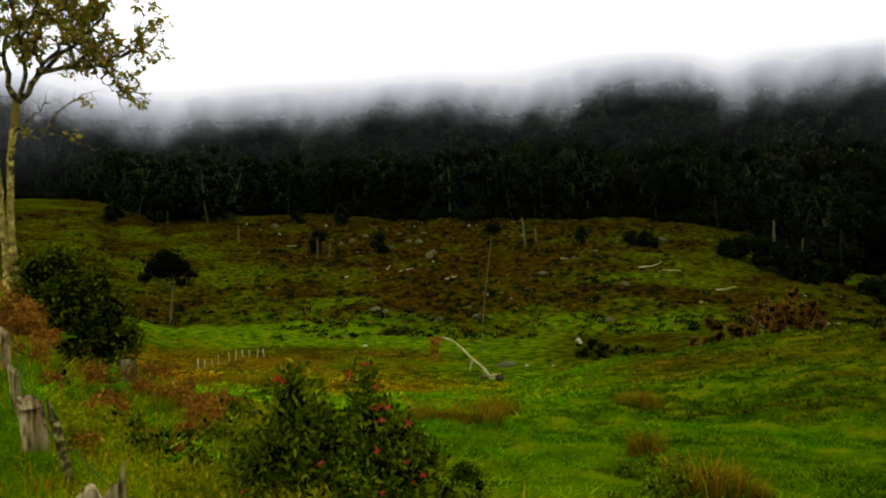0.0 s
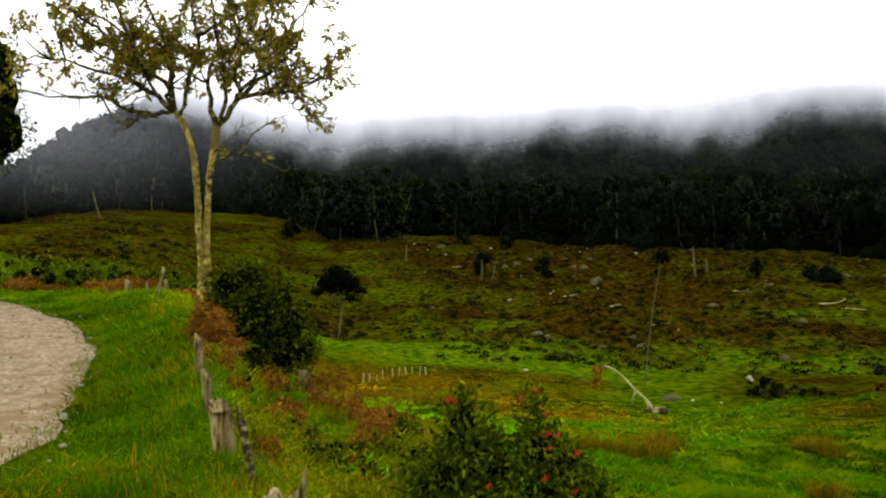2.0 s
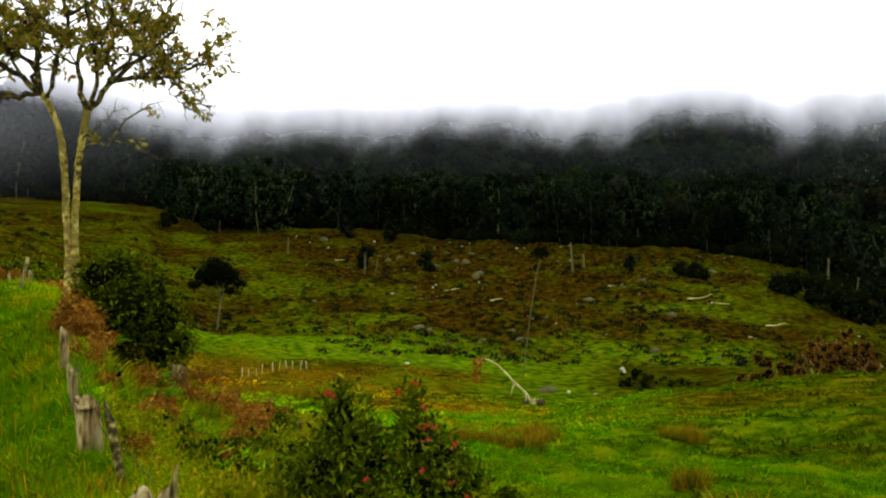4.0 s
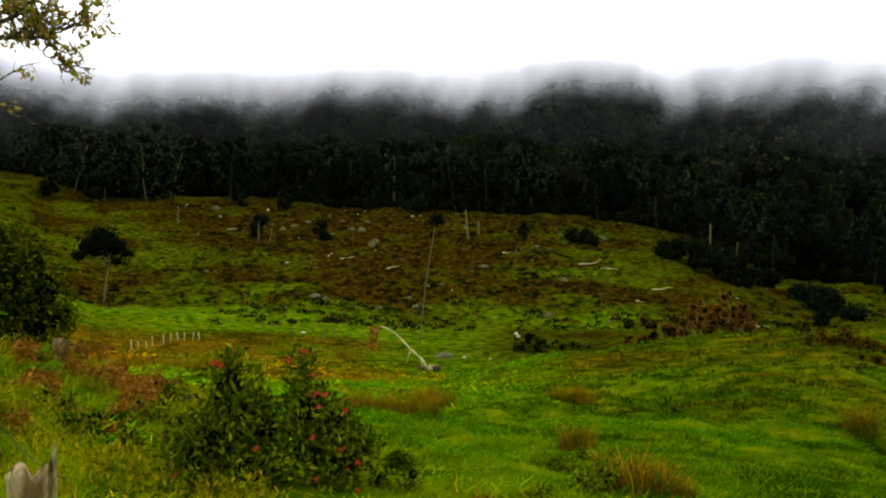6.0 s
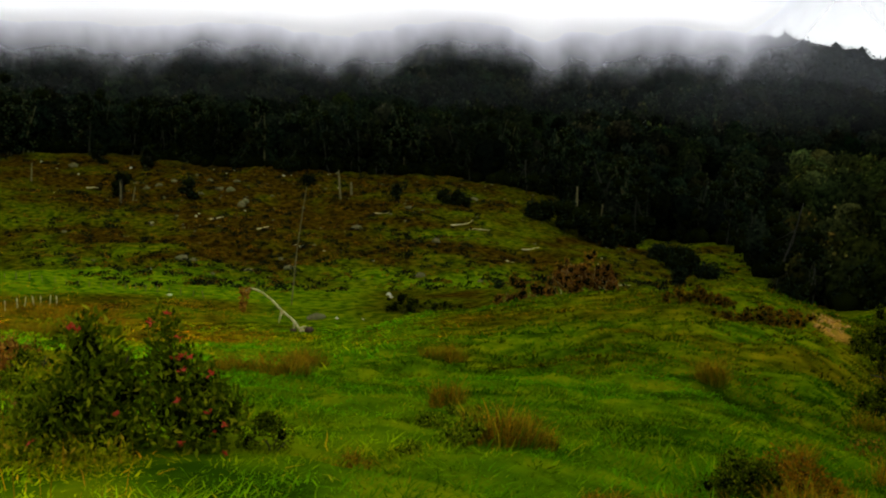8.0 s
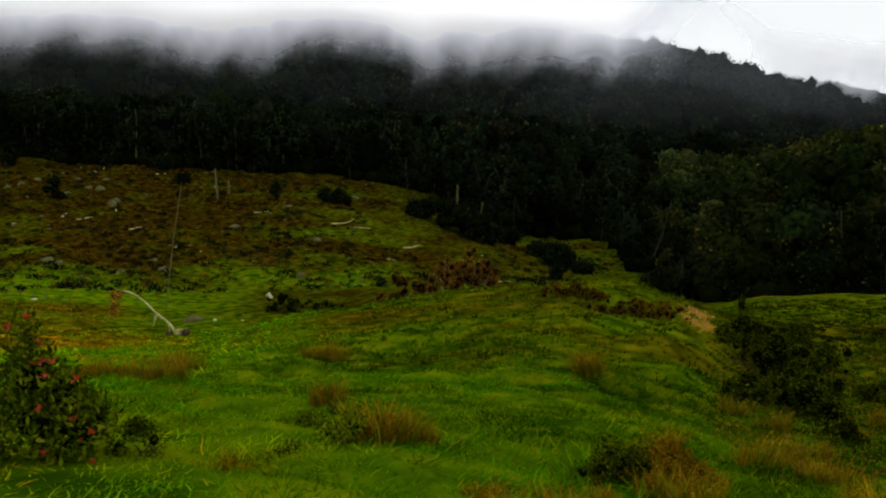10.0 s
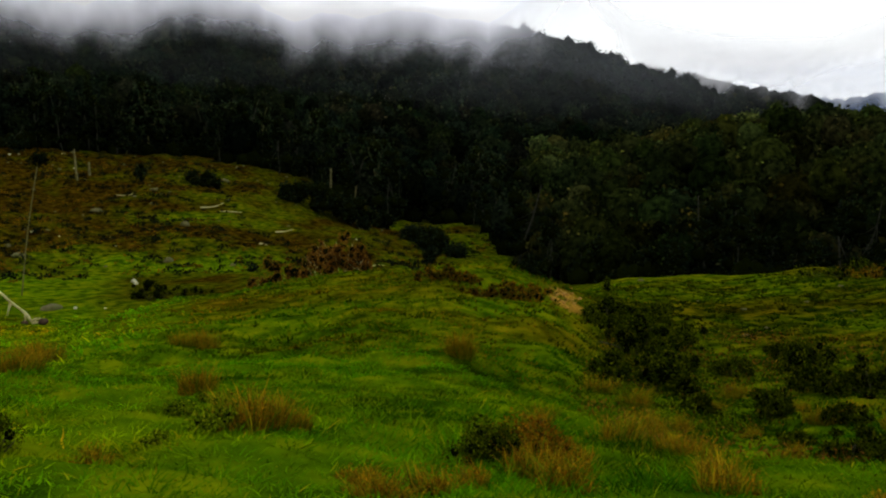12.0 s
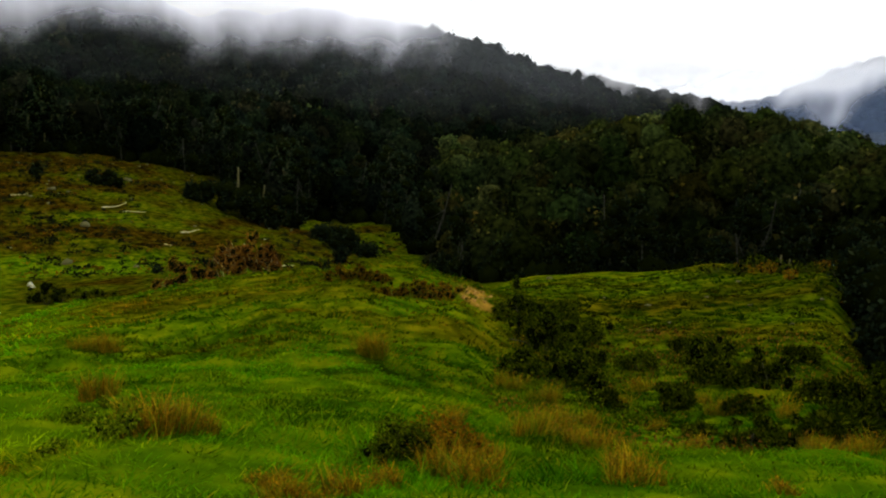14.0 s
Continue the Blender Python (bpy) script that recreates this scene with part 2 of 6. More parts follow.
def foliage(name, stops, tint=False, rough=0.6, passing=0.25, spec=0.25):
    """Leaves: a colour a leaf, and some light let through."""
    m, n, l, b = material(name, rough, spec)
    g = n.new("ShaderNodeNewGeometry")
    col = ramp(n, l, g.outputs["Random Per Island"], stops)
    if tint:
        a = n.new("ShaderNodeAttribute")
        a.attribute_name = "tint"
        col = blend(n, l, 1.0, col, a.outputs["Color"], "MULTIPLY")
    l.new(col, b.inputs["Base Color"])
    if passing:
        t = n.new("ShaderNodeBsdfTranslucent")
        mix = n.new("ShaderNodeMixShader")
        mix.inputs[0].default_value = passing
        l.new(col, t.inputs[0])
        l.new(b.outputs[0], mix.inputs[1])
        l.new(t.outputs[0], mix.inputs[2])
        l.new(mix.outputs[0], n["Material Output"].inputs[0])
    return m


def surface(name, stops, scale, rough=0.85, relief=0.4, depth=0.02, spec=0.1, fine=None, stain=None, grain=1.0):
    """A grained surface: colours over noise, stains at a larger scale, relief."""
    m, n, l, b = material(name, rough, spec)
    p = n.new("ShaderNodeTexCoord").outputs["Object"]
    if grain != 1.0:
        stretch = n.new("ShaderNodeMapping")
        stretch.inputs["Scale"].default_value = (1, 1, grain)
        l.new(p, stretch.inputs["Vector"])
        p = stretch.outputs[0]
    f = noise_tex(n, l, scale, 6, p)
    col = ramp(n, l, f, stops)
    if stain:
        s = ramp(n, l, noise_tex(n, l, scale * 0.23, 3, p), ((0.45, (0, 0, 0)), (0.62, (1, 1, 1))))
        col = blend(n, l, s, col, stain)
    l.new(col, b.inputs["Base Color"])
    bump(n, l, b, noise_tex(n, l, fine or scale * 3, 5, p), relief, depth)
    return m


def ground_material():
    m, n, l, b = material("pasture_ground", 1.0, 0.0)
    p = position(n)
    a = n.new("ShaderNodeAttribute")
    a.attribute_name = "cover"
    sep = n.new("ShaderNodeSeparateColor")
    l.new(a.outputs["Color"], sep.inputs[0])
    small, mid, big = noise_tex(n, l, 9, 5, p), noise_tex(n, l, 0.9, 5, p), noise_tex(n, l, 0.11, 4, p)
    green = ramp(n, l, mid, ((0.36, (0.020, 0.055, 0.0005)), (0.47, (0.052, 0.115, 0.0008)), (0.54, (0.086, 0.150, 0.001)), (0.64, (0.145, 0.190, 0.0015))))
    olive = ramp(n, l, mid, ((0.36, (0.006, 0.0035, 0.0003)), (0.46, (0.024, 0.013, 0.0005)), (0.54, (0.032, 0.022, 0.0006)), (0.66, (0.066, 0.038, 0.002))))
    straw = ramp(n, l, mid, ((0.36, (0.040, 0.030, 0.0005)), (0.5, (0.105, 0.070, 0.001)), (0.64, (0.20, 0.125, 0.003))))
    s_at = n.new("ShaderNodeAttribute")
    s_at.attribute_name = "straw"
    amount = n.new("ShaderNodeMath")
    amount.operation = "MULTIPLY_ADD"
    l.new(big, amount.inputs[0])
    amount.inputs[1].default_value = 1.3
    amount.inputs[2].default_value = -0.65
    tot = n.new("ShaderNodeMath")
    tot.operation = "ADD"
    tot.use_clamp = True
    l.new(amount.outputs[0], tot.inputs[0])
    l.new(sep.outputs[0], tot.inputs[1])
    col = blend(n, l, s_at.outputs["Fac"], blend(n, l, tot.outputs[0], green, olive), straw)
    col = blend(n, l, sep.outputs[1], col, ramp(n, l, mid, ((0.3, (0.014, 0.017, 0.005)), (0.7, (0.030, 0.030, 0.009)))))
    col = blend(n, l, sep.outputs[2], col, ramp(n, l, small, ((0.3, (0.20, 0.10, 0.012)), (0.7, (0.54, 0.30, 0.035)))))
    col = blend(n, l, 0.4, col, ramp(n, l, small, ((0.3, (0.45, 0.45, 0.45)), (0.7, (1.0, 1.0, 1.0)))), "MULTIPLY")
    l.new(col, b.inputs["Base Color"])
    bump(n, l, b, small, 0.4, 0.06)
    return m


M_GROUND = ground_material()
M_GRASS = foliage("grass_blades", ((0.0, (0.046, 0.120, 0.0004)), (0.5, (0.090, 0.190, 0.0006)), (0.93, (0.150, 0.250, 0.001)), (1.0, (0.32, 0.25, 0.006))), tint=True, spec=0.0, passing=0.35)
M_TALLGRASS = foliage("tall_bank_grass", ((0.0, (0.13, 0.17, 0.001)), (0.5, (0.25, 0.28, 0.002)), (0.85, (0.36, 0.33, 0.005)), (1.0, (0.46, 0.32, 0.015))), tint=True, spec=0.0, passing=0.35)
M_DRY = foliage("dry_tussock_blades", ((0.0, (0.10, 0.045, 0.001)), (0.4, (0.34, 0.150, 0.002)), (0.70, (0.58, 0.28, 0.006)), (0.72, (0.09, 0.12, 0.001)), (1.0, (0.18, 0.20, 0.002))), tint=True, spec=0.02)
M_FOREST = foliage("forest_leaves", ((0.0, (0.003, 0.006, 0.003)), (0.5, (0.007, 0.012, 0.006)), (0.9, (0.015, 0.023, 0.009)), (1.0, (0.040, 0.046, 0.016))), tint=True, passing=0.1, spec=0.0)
# Near-black for inner lumps: shade inside foliage is put into the colour.
M_CORE = foliage("inner_shade_black", ((0.0, (0.002, 0.003, 0.0004)), (1.0, (0.005, 0.007, 0.001))), passing=0, spec=0.0, rough=0.9)
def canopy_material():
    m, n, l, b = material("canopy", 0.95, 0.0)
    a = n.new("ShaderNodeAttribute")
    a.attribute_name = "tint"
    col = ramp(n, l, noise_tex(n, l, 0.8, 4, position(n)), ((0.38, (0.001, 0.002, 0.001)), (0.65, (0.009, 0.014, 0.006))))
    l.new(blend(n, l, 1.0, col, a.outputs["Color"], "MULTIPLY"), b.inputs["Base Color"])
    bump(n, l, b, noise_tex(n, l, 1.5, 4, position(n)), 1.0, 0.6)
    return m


M_CANOPY = canopy_material()
M_BUSH = foliage("bush_leaves", ((0.0, (0.018, 0.032, 0.0006)), (0.5, (0.052, 0.082, 0.0012)), (0.85, (0.13, 0.175, 0.003)), (1.0, (0.25, 0.26, 0.008))), passing=0.2, tint=True, rough=0.7, spec=0.0)
M_TREELEAF = foliage("tree_leaves", ((0.0, (0.09, 0.10, 0.006)), (0.45, (0.24, 0.23, 0.014)), (0.78, (0.42, 0.33, 0.03)), (0.92, (0.36, 0.17, 0.02)), (1.0, (0.20, 0.08, 0.02))), passing=0.5, spec=0.05)
M_FERN = foliage("bracken_fronds", ((0.0, (0.10, 0.034, 0.003)), (0.5, (0.27, 0.110, 0.008)), (1.0, (0.46, 0.23, 0.025))), tint=True, spec=0.03)
M_FERNGREEN = foliage("fern_fronds", ((0.0, (0.06, 0.16, 0.002)), (1.0, (0.16, 0.32, 0.006))), spec=0.0)
M_FLOWER = foliage("red_flower", ((0.0, (0.38, 0.02, 0.008)), (1.0, (0.55, 0.06, 0.015))))
M_LIMB = surface("mossy_limb", ((0.36, (0.016, 0.013, 0.006)), (0.5, (0.055, 0.045, 0.014)), (0.6, (0.20, 0.17, 0.03)), (0.68, (0.36, 0.31, 0.10))), 14, relief=0.8, depth=0.02)
M_LICHEN = surface("lichen_bark", ((0.36, (0.03, 0.024, 0.01)), (0.45, (0.20, 0.15, 0.03)), (0.54, (0.50, 0.40, 0.05)), (0.64, (0.64, 0.56, 0.24))), 12, relief=0.8, depth=0.03, stain=(0.20, 0.16, 0.03))
M_BARK = surface("mossy_bark", ((0.3, (0.02, 0.02, 0.010)), (0.55, (0.05, 0.05, 0.02)), (0.75, (0.11, 0.10, 0.045))), 12, relief=0.6, depth=0.01)
M_PALE = surface("pale_bark", ((0.3, (0.06, 0.0541, 0.0192)), (0.7, (0.17, 0.156, 0.06))), 1.5, relief=0.4, depth=0.05, stain=(0.10, 0.0936, 0.036))
M_WOOD = surface("weathered_wood", ((0.36, (0.05, 0.0374, 0.0108)), (0.48, (0.26, 0.208, 0.069)), (0.60, (0.52, 0.458, 0.18))), 26, relief=0.9, depth=0.02, stain=(0.08, 0.0676, 0.018), grain=0.16)
M_BLEACHED = surface("bleached_wood", ((0.3, (0.26, 0.22, 0.08)), (0.6, (0.62, 0.57, 0.26))), 3.0, relief=0.5, depth=0.03)
M_STUMP = surface("sawn_stump_wood", ((0.36, (0.05, 0.0312, 0.009)), (0.46, (0.24, 0.166, 0.0562)), (0.58, (0.50, 0.406, 0.18)), (0.68, (0.62, 0.562, 0.285))), 20, relief=0.9, depth=0.02, stain=(0.12, 0.0832, 0.0263), grain=0.2)
M_TRUNK = surface("dark_forest_bark", ((0.3, (0.010, 0.011, 0.007)), (0.7, (0.040, 0.040, 0.028))), 3, relief=0.4, depth=0.03)
M_DARKWOOD = surface("dark_wet_wood", ((0.3, (0.02, 0.014, 0.009)), (0.7, (0.09, 0.055, 0.03))), 8, relief=0.7, depth=0.02)
M_STONE = surface("field_stone", ((0.3, (0.045, 0.0416, 0.013)), (0.55, (0.095, 0.0884, 0.029)), (0.75, (0.19, 0.177, 0.0625))), 2.2, relief=0.6, depth=0.05, stain=(0.08, 0.0884, 0.025))
M_WHITESTONE = surface("pale_limestone", ((0.3, (0.26, 0.26, 0.158)), (0.7, (0.55, 0.551, 0.346))), 2.2, relief=0.5, depth=0.04)
M_SOIL = surface("bare_yellow_soil", ((0.3, (0.18, 0.09, 0.012)), (0.7, (0.50, 0.29, 0.055))), 3.0, relief=0.7, depth=0.05)
M_GRIT = surface("pale_grit", ((0.3, (0.17, 0.146, 0.075)), (0.7, (0.40, 0.364, 0.203))), 6.0, relief=0.5, depth=0.01)
M_ROAD = surface("gravel_road", ((0.34, (0.18, 0.125, 0.062)), (0.45, (0.36, 0.27, 0.150)), (0.55, (0.47, 0.365, 0.215)), (0.66, (0.62, 0.50, 0.32))), 15.0, relief=0.8, depth=0.03, fine=44, stain=(0.30, 0.205, 0.095))


def mist_material(name, strength, thin=(0.44, 0.445, 0.51), thick=(0.97, 0.97, 0.97)):
    """Cloud: grey where thin, white where thick."""
    m = bpy.data.materials.new(name)
    m.use_nodes = True
    n, l = m.node_tree.nodes, m.node_tree.links
    n.clear()
    out = n.new("ShaderNodeOutputMaterial")
    clear, white, back = n.new("ShaderNodeBsdfTransparent"), n.new("ShaderNodeBsdfDiffuse"), n.new("ShaderNodeBsdfTranslucent")
    both, mix = n.new("ShaderNodeAddShader"), n.new("ShaderNodeMixShader")
    l.new(white.outputs[0], both.inputs[0])
    l.new(back.outputs[0], both.inputs[1])
    a = n.new("ShaderNodeAttribute")
    a.attribute_name = "mist_amount"
    k = n.new("ShaderNodeMath")
    k.operation = "MULTIPLY"
    k.use_clamp = True
    k.inputs[1].default_value = strength
    l.new(a.outputs["Fac"], k.inputs[0])
    col = ramp(n, l, a.outputs["Fac"], ((0.15, thin), (0.55, tuple((p + q) / 2 - 0.1 for p, q in zip(thin, thick))), (0.8, thick)))
    l.new(col, white.inputs[0])
    l.new(col, back.inputs[0])
    l.new(k.outputs[0], mix.inputs[0])
    l.new(clear.outputs[0], mix.inputs[1])
    l.new(both.outputs[0], mix.inputs[2])
    l.new(mix.outputs[0], out.inputs[0])
    return m


# ---- mesh helpers ----
def mesh_of(name, verts, faces, mat=None, tint=None, smooth=False, attr="tint"):
    """A mesh from arrays: faces is a list of (n, k) index arrays."""
    verts = np.asarray(verts, np.float32)
    me = bpy.data.meshes.new(name)
    faces = [np.asarray(f, np.int32) for f in faces if len(f)]
    loops = np.concatenate([f.ravel() for f in faces])
    totals = np.concatenate([np.full(len(f), f.shape[1], np.int32) for f in faces])
    starts = np.concatenate([[0], np.cumsum(totals)[:-1]]).astype(np.int32)
    me.vertices.add(len(verts))
    me.vertices.foreach_set("co", verts.ravel())
    me.loops.add(len(loops))
    me.loops.foreach_set("vertex_index", loops)
    me.polygons.add(len(totals))
    me.polygons.foreach_set("loop_start", starts)
    me.update(calc_edges=True)
    if smooth:
        me.polygons.foreach_set("use_smooth", np.ones(len(totals), bool))
    if tint is not None:
        tint = np.asarray(tint, np.float32)
        if tint.ndim == 1:
            at = me.attributes.new(attr, "FLOAT", "POINT")
            at.data.foreach_set("value", tint)
        else:
            at = me.attributes.new(attr, "FLOAT_COLOR", "POINT")
            at.data.foreach_set("color", np.concatenate([tint, np.ones((len(tint), 1), np.float32)], 1).ravel())
    if mat:
        me.materials.append(mat)
    return me


def part(name, me, parent, label=""):
    ob = new(name, me)
    ob.parent = parent
    return tagged(ob, label=label)


def thing(name, place, label, category, group="", kind="", turn=0.0, scale=1.0):
    """An empty at the base of a thing, to carry its parts."""
    ob = new(name)
    ob.empty_display_size = 0.2
    ob.matrix_world = Matrix.LocRotScale(place, Euler((0, 0, turn)), (scale,) * 3)
    return tagged(ob, label, category, group, kind)


class Heap:
    """Collects vertices and faces for one mesh."""

    def __init__(self):
        self.v, self.f, self.t, self.n = [], {}, [], 0

    def add(self, verts, faces, tint=None):
        verts = np.asarray(verts, float)
        for f in faces:
            f = np.asarray(f, np.int64)
            if len(f):
                self.f.setdefault(f.shape[1], []).append(f + self.n)
        self.v.append(verts)
        if tint is not None:
            self.t.append(np.broadcast_to(np.asarray(tint, float), (len(verts), 3)))
        self.n += len(verts)

    def mesh(self, name, mat, smooth=False):
        return mesh_of(name, np.concatenate(self.v), [np.concatenate(f) for f in self.f.values()], mat,
                       np.concatenate(self.t) if self.t else None, smooth)


def unit(v):
    return v / np.maximum(np.linalg.norm(v, axis=-1, keepdims=True), 1e-9)


def leaves(points, sizes, rng, aspect=0.5, out=None, droop=0.0):
    """Diamond leaves, one at each point; out: the way that they lean."""
    n = len(points)
    u = unit(rng.normal(size=(n, 3)) + (0 if out is None else out) - np.array([0, 0, droop]))
    v = unit(np.cross(u, rng.normal(size=(n, 3))))
    w = np.cross(u, v)
    s = np.asarray(sizes).reshape(-1, 1) * np.ones((n, 1))
    verts = np.stack([points, points + u * s * 0.45 + v * s * aspect / 2 + w * s * 0.06, points + u * s,
                      points + u * s * 0.45 - v * s * aspect / 2 + w * s * 0.06], 1).reshape(-1, 3)
    return verts, np.arange(4 * n).reshape(n, 4)


def blades(points, heights, rng, width=0.012, lean=0.35):
    """Bent grass blades: a quad and a tip each."""
    n = len(points)
    a = rng.uniform(0, 2 * np.pi, n)
    side = np.stack([np.cos(a), np.sin(a), np.zeros(n)], 1) * (np.asarray(width) * np.ones(n))[:, None] / 2
    bend = np.stack([-np.sin(a), np.cos(a), np.zeros(n)], 1) * (heights * rng.uniform(0.1, 1, n) * lean)[:, None]
    up = np.zeros((n, 3))
    up[:, 2] = heights
    verts = np.stack([points - side, points + side, points + side * 0.75 + up * 0.6 + bend * 0.4,
                      points - side * 0.75 + up * 0.6 + bend * 0.4, points + up * 0.96 + bend * 1.25], 1).reshape(-1, 3)
    i = np.arange(n)[:, None] * 5
    return verts, [i + np.array([0, 1, 2, 3]), i + np.array([3, 2, 4])]


def tube(points, radii, sides=7, wobble=0.0, rng=None):
    points = np.asarray(points, float)
    k = len(points)
    t = unit(np.gradient(points, axis=0))
    ref = np.where(np.abs(t[:, 2:]) > 0.9, np.array([[1.0, 0, 0]]), np.array([[0, 0, 1.0]]))
    a = unit(np.cross(t, ref))
    b = np.cross(t, a)
    ang = np.linspace(0, 2 * np.pi, sides, endpoint=False)
    rad = np.asarray(radii, float)[:, None] * np.ones((k, sides))
    if wobble:
        rad = rad * (1 + wobble * rng.normal(size=(k, sides)))
    verts = points[:, None] + rad[..., None] * (a[:, None] * np.cos(ang)[None, :, None] + b[:, None] * np.sin(ang)[None, :, None])
    i = np.arange(k - 1)[:, None] * sides
    j = np.arange(sides)[None, :]
    q = np.stack([i + j, i + (j + 1) % sides, i + sides + (j + 1) % sides, i + sides + j], -1).reshape(-1, 4)
    caps = [np.arange(sides)[None, ::-1], (np.arange(sides) + (k - 1) * sides)[None]]
    return verts.reshape(-1, 3), [q] + caps


def ico(level=1):
    bm = bmesh.new()
    bmesh.ops.create_icosphere(bm, subdivisions=level, radius=1)
    v = np.array([x.co[:] for x in bm.verts])
    f = np.array([[x.index for x in p.verts] for p in bm.faces])
    bm.free()
    return v, f


ICO1, ICO2 = ico(1), ico(2)


def lump(size, rng, level=ICO2, rough=0.22):
    """An uneven rounded block."""
    v, f = level
    k = rng.uniform(0, 50, 3)
    d = 1 + rough * fnoise(v[:, 0] * 1.3 + k[0] + v[:, 2], v[:, 1] * 1.3 + k[1] - v[:, 2] * 0.7, 31, 2) + rough * 0.5 * vnoise(v[:, 2] * 2.5 + k[2], v[:, 0] * 2.5, 33)
    return v * d[:, None] * np.asarray(size), f


def limb(start, way, length, radius, rng, bends=5, wander=0.25, lift=0.0, end=0.35):
    pts, p, w = [np.array(start, float)], np.array(start, float), unit(np.array(way, float))
    for _ in range(bends):
        w = unit(w + wander * rng.normal(size=3) + np.array([0, 0, lift]))
        p = p + w * length / bends
        pts.append(p)
    return np.array(pts), np.linspace(radius, radius * end, bends + 1), w


# ---- the ground: one sheet from underfoot to the horizon ----
def build_ground():
    bearings = np.concatenate([np.arange(-180, -70, 2.5), np.arange(-70, 50, 0.4), np.arange(50, 180, 2.5)])
    dist = np.concatenate([[0.05, 0.5, 1.2], np.exp(np.linspace(math.log(2.0), math.log(300), 330)), np.exp(np.linspace(math.log(306), math.log(4700), 90))])
    b, r = np.meshgrid(bearings, dist, indexing="ij")
    x, y = -r * np.sin(np.radians(b)), r * np.cos(np.radians(b))
    z = height(x.ravel(), y.ravel()).reshape(x.shape)
    nb, nr = x.shape
    i, j = np.meshgrid(np.arange(nb), np.arange(nr - 1), indexing="ij")
    k = (i + 1) % nb
    quads = np.stack([i * nr + j, k * nr + j, k * nr + j + 1, i * nr + j + 1], -1).reshape(-1, 4)
    edge = edge_distance(b)
    # plant cover: rough brown pasture, forest floor, bare soil
    patch = fnoise(x / 9, y / 9, 41)
    brown = 0.85 * step(106, 140, r + 12 * patch) + 0.5 * step(62, 72, r) * (1 - step(100, 108, r)) * step(-0.15, 0.25, patch) * step(-1, 3, b)
    brown = brown + 0.35 * step(34, 44, r) * (1 - step(58, 66, r)) * step(-40, -14, b) * (1 - step(-14, -8, b)) + 0.22 * step(34, 60, r) * (1 - step(-38, -32, b))
    brown = brown - 0.5 * step(104, 108, r) * (1 - step(122, 130, r)) * step(-2, 4, b) + 0.3 * step(0.1, 0.6, fnoise(x / 4, y / 4, 44)) * step(8, 14, r) * (1 - step(60, 75, r))
    brown = brown + 0.25 * step(-0.1, 0.5, patch) * step(125, 140, r) - 0.28 * step(0.15, 0.6, fnoise(x / 17, y / 17, 45)) * step(120, 130, r) + 0.22 * step(-35, -43, b) * step(22, 38, r) * (1 - step(100, 120, r)) + 0.2 * step(-48, -54, b) * step(55, 70, r)
    brown = brown + 0.32 * step(58, 80, r) * (1 - step(104, 116, r)) * step(-30, -10, b) + 0.15 * step(-12, -30, b) * step(10, 20, r) * (1 - step(62, 70, r))
    heart = step(0, 1, 1.6 - np.hypot((b - 2) / 9, (r - 185) / 42))  # the broken, stony middle of the slope
    brown = brown + (0.25 * heart - 0.02) * step(118, 140, r) + 0.02 * step(10, 17, b) * step(120, 135, r) + 0.5 * step(62, 70, r) * (1 - step(112, 120, r)) * step(-5, -9, b) * step(-39, -35, b) - 0.3 * step(-24, -27.5, b) * step(140, 160, r)
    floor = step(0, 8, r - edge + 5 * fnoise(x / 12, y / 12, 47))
    soil = slip(b, r)
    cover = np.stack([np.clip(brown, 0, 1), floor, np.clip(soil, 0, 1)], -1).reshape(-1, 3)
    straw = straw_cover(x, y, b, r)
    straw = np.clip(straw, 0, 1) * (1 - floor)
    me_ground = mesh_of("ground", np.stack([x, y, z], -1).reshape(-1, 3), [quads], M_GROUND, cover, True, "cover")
    me_ground.attributes.new("straw", "FLOAT", "POINT").data.foreach_set("value", straw.ravel().astype(np.float32))
    ob = new("ground", me_ground)
    return tagged(ob, "hummocky green pasture falling to a valley and rising to hills", "ground", kind="structure")


build_ground()


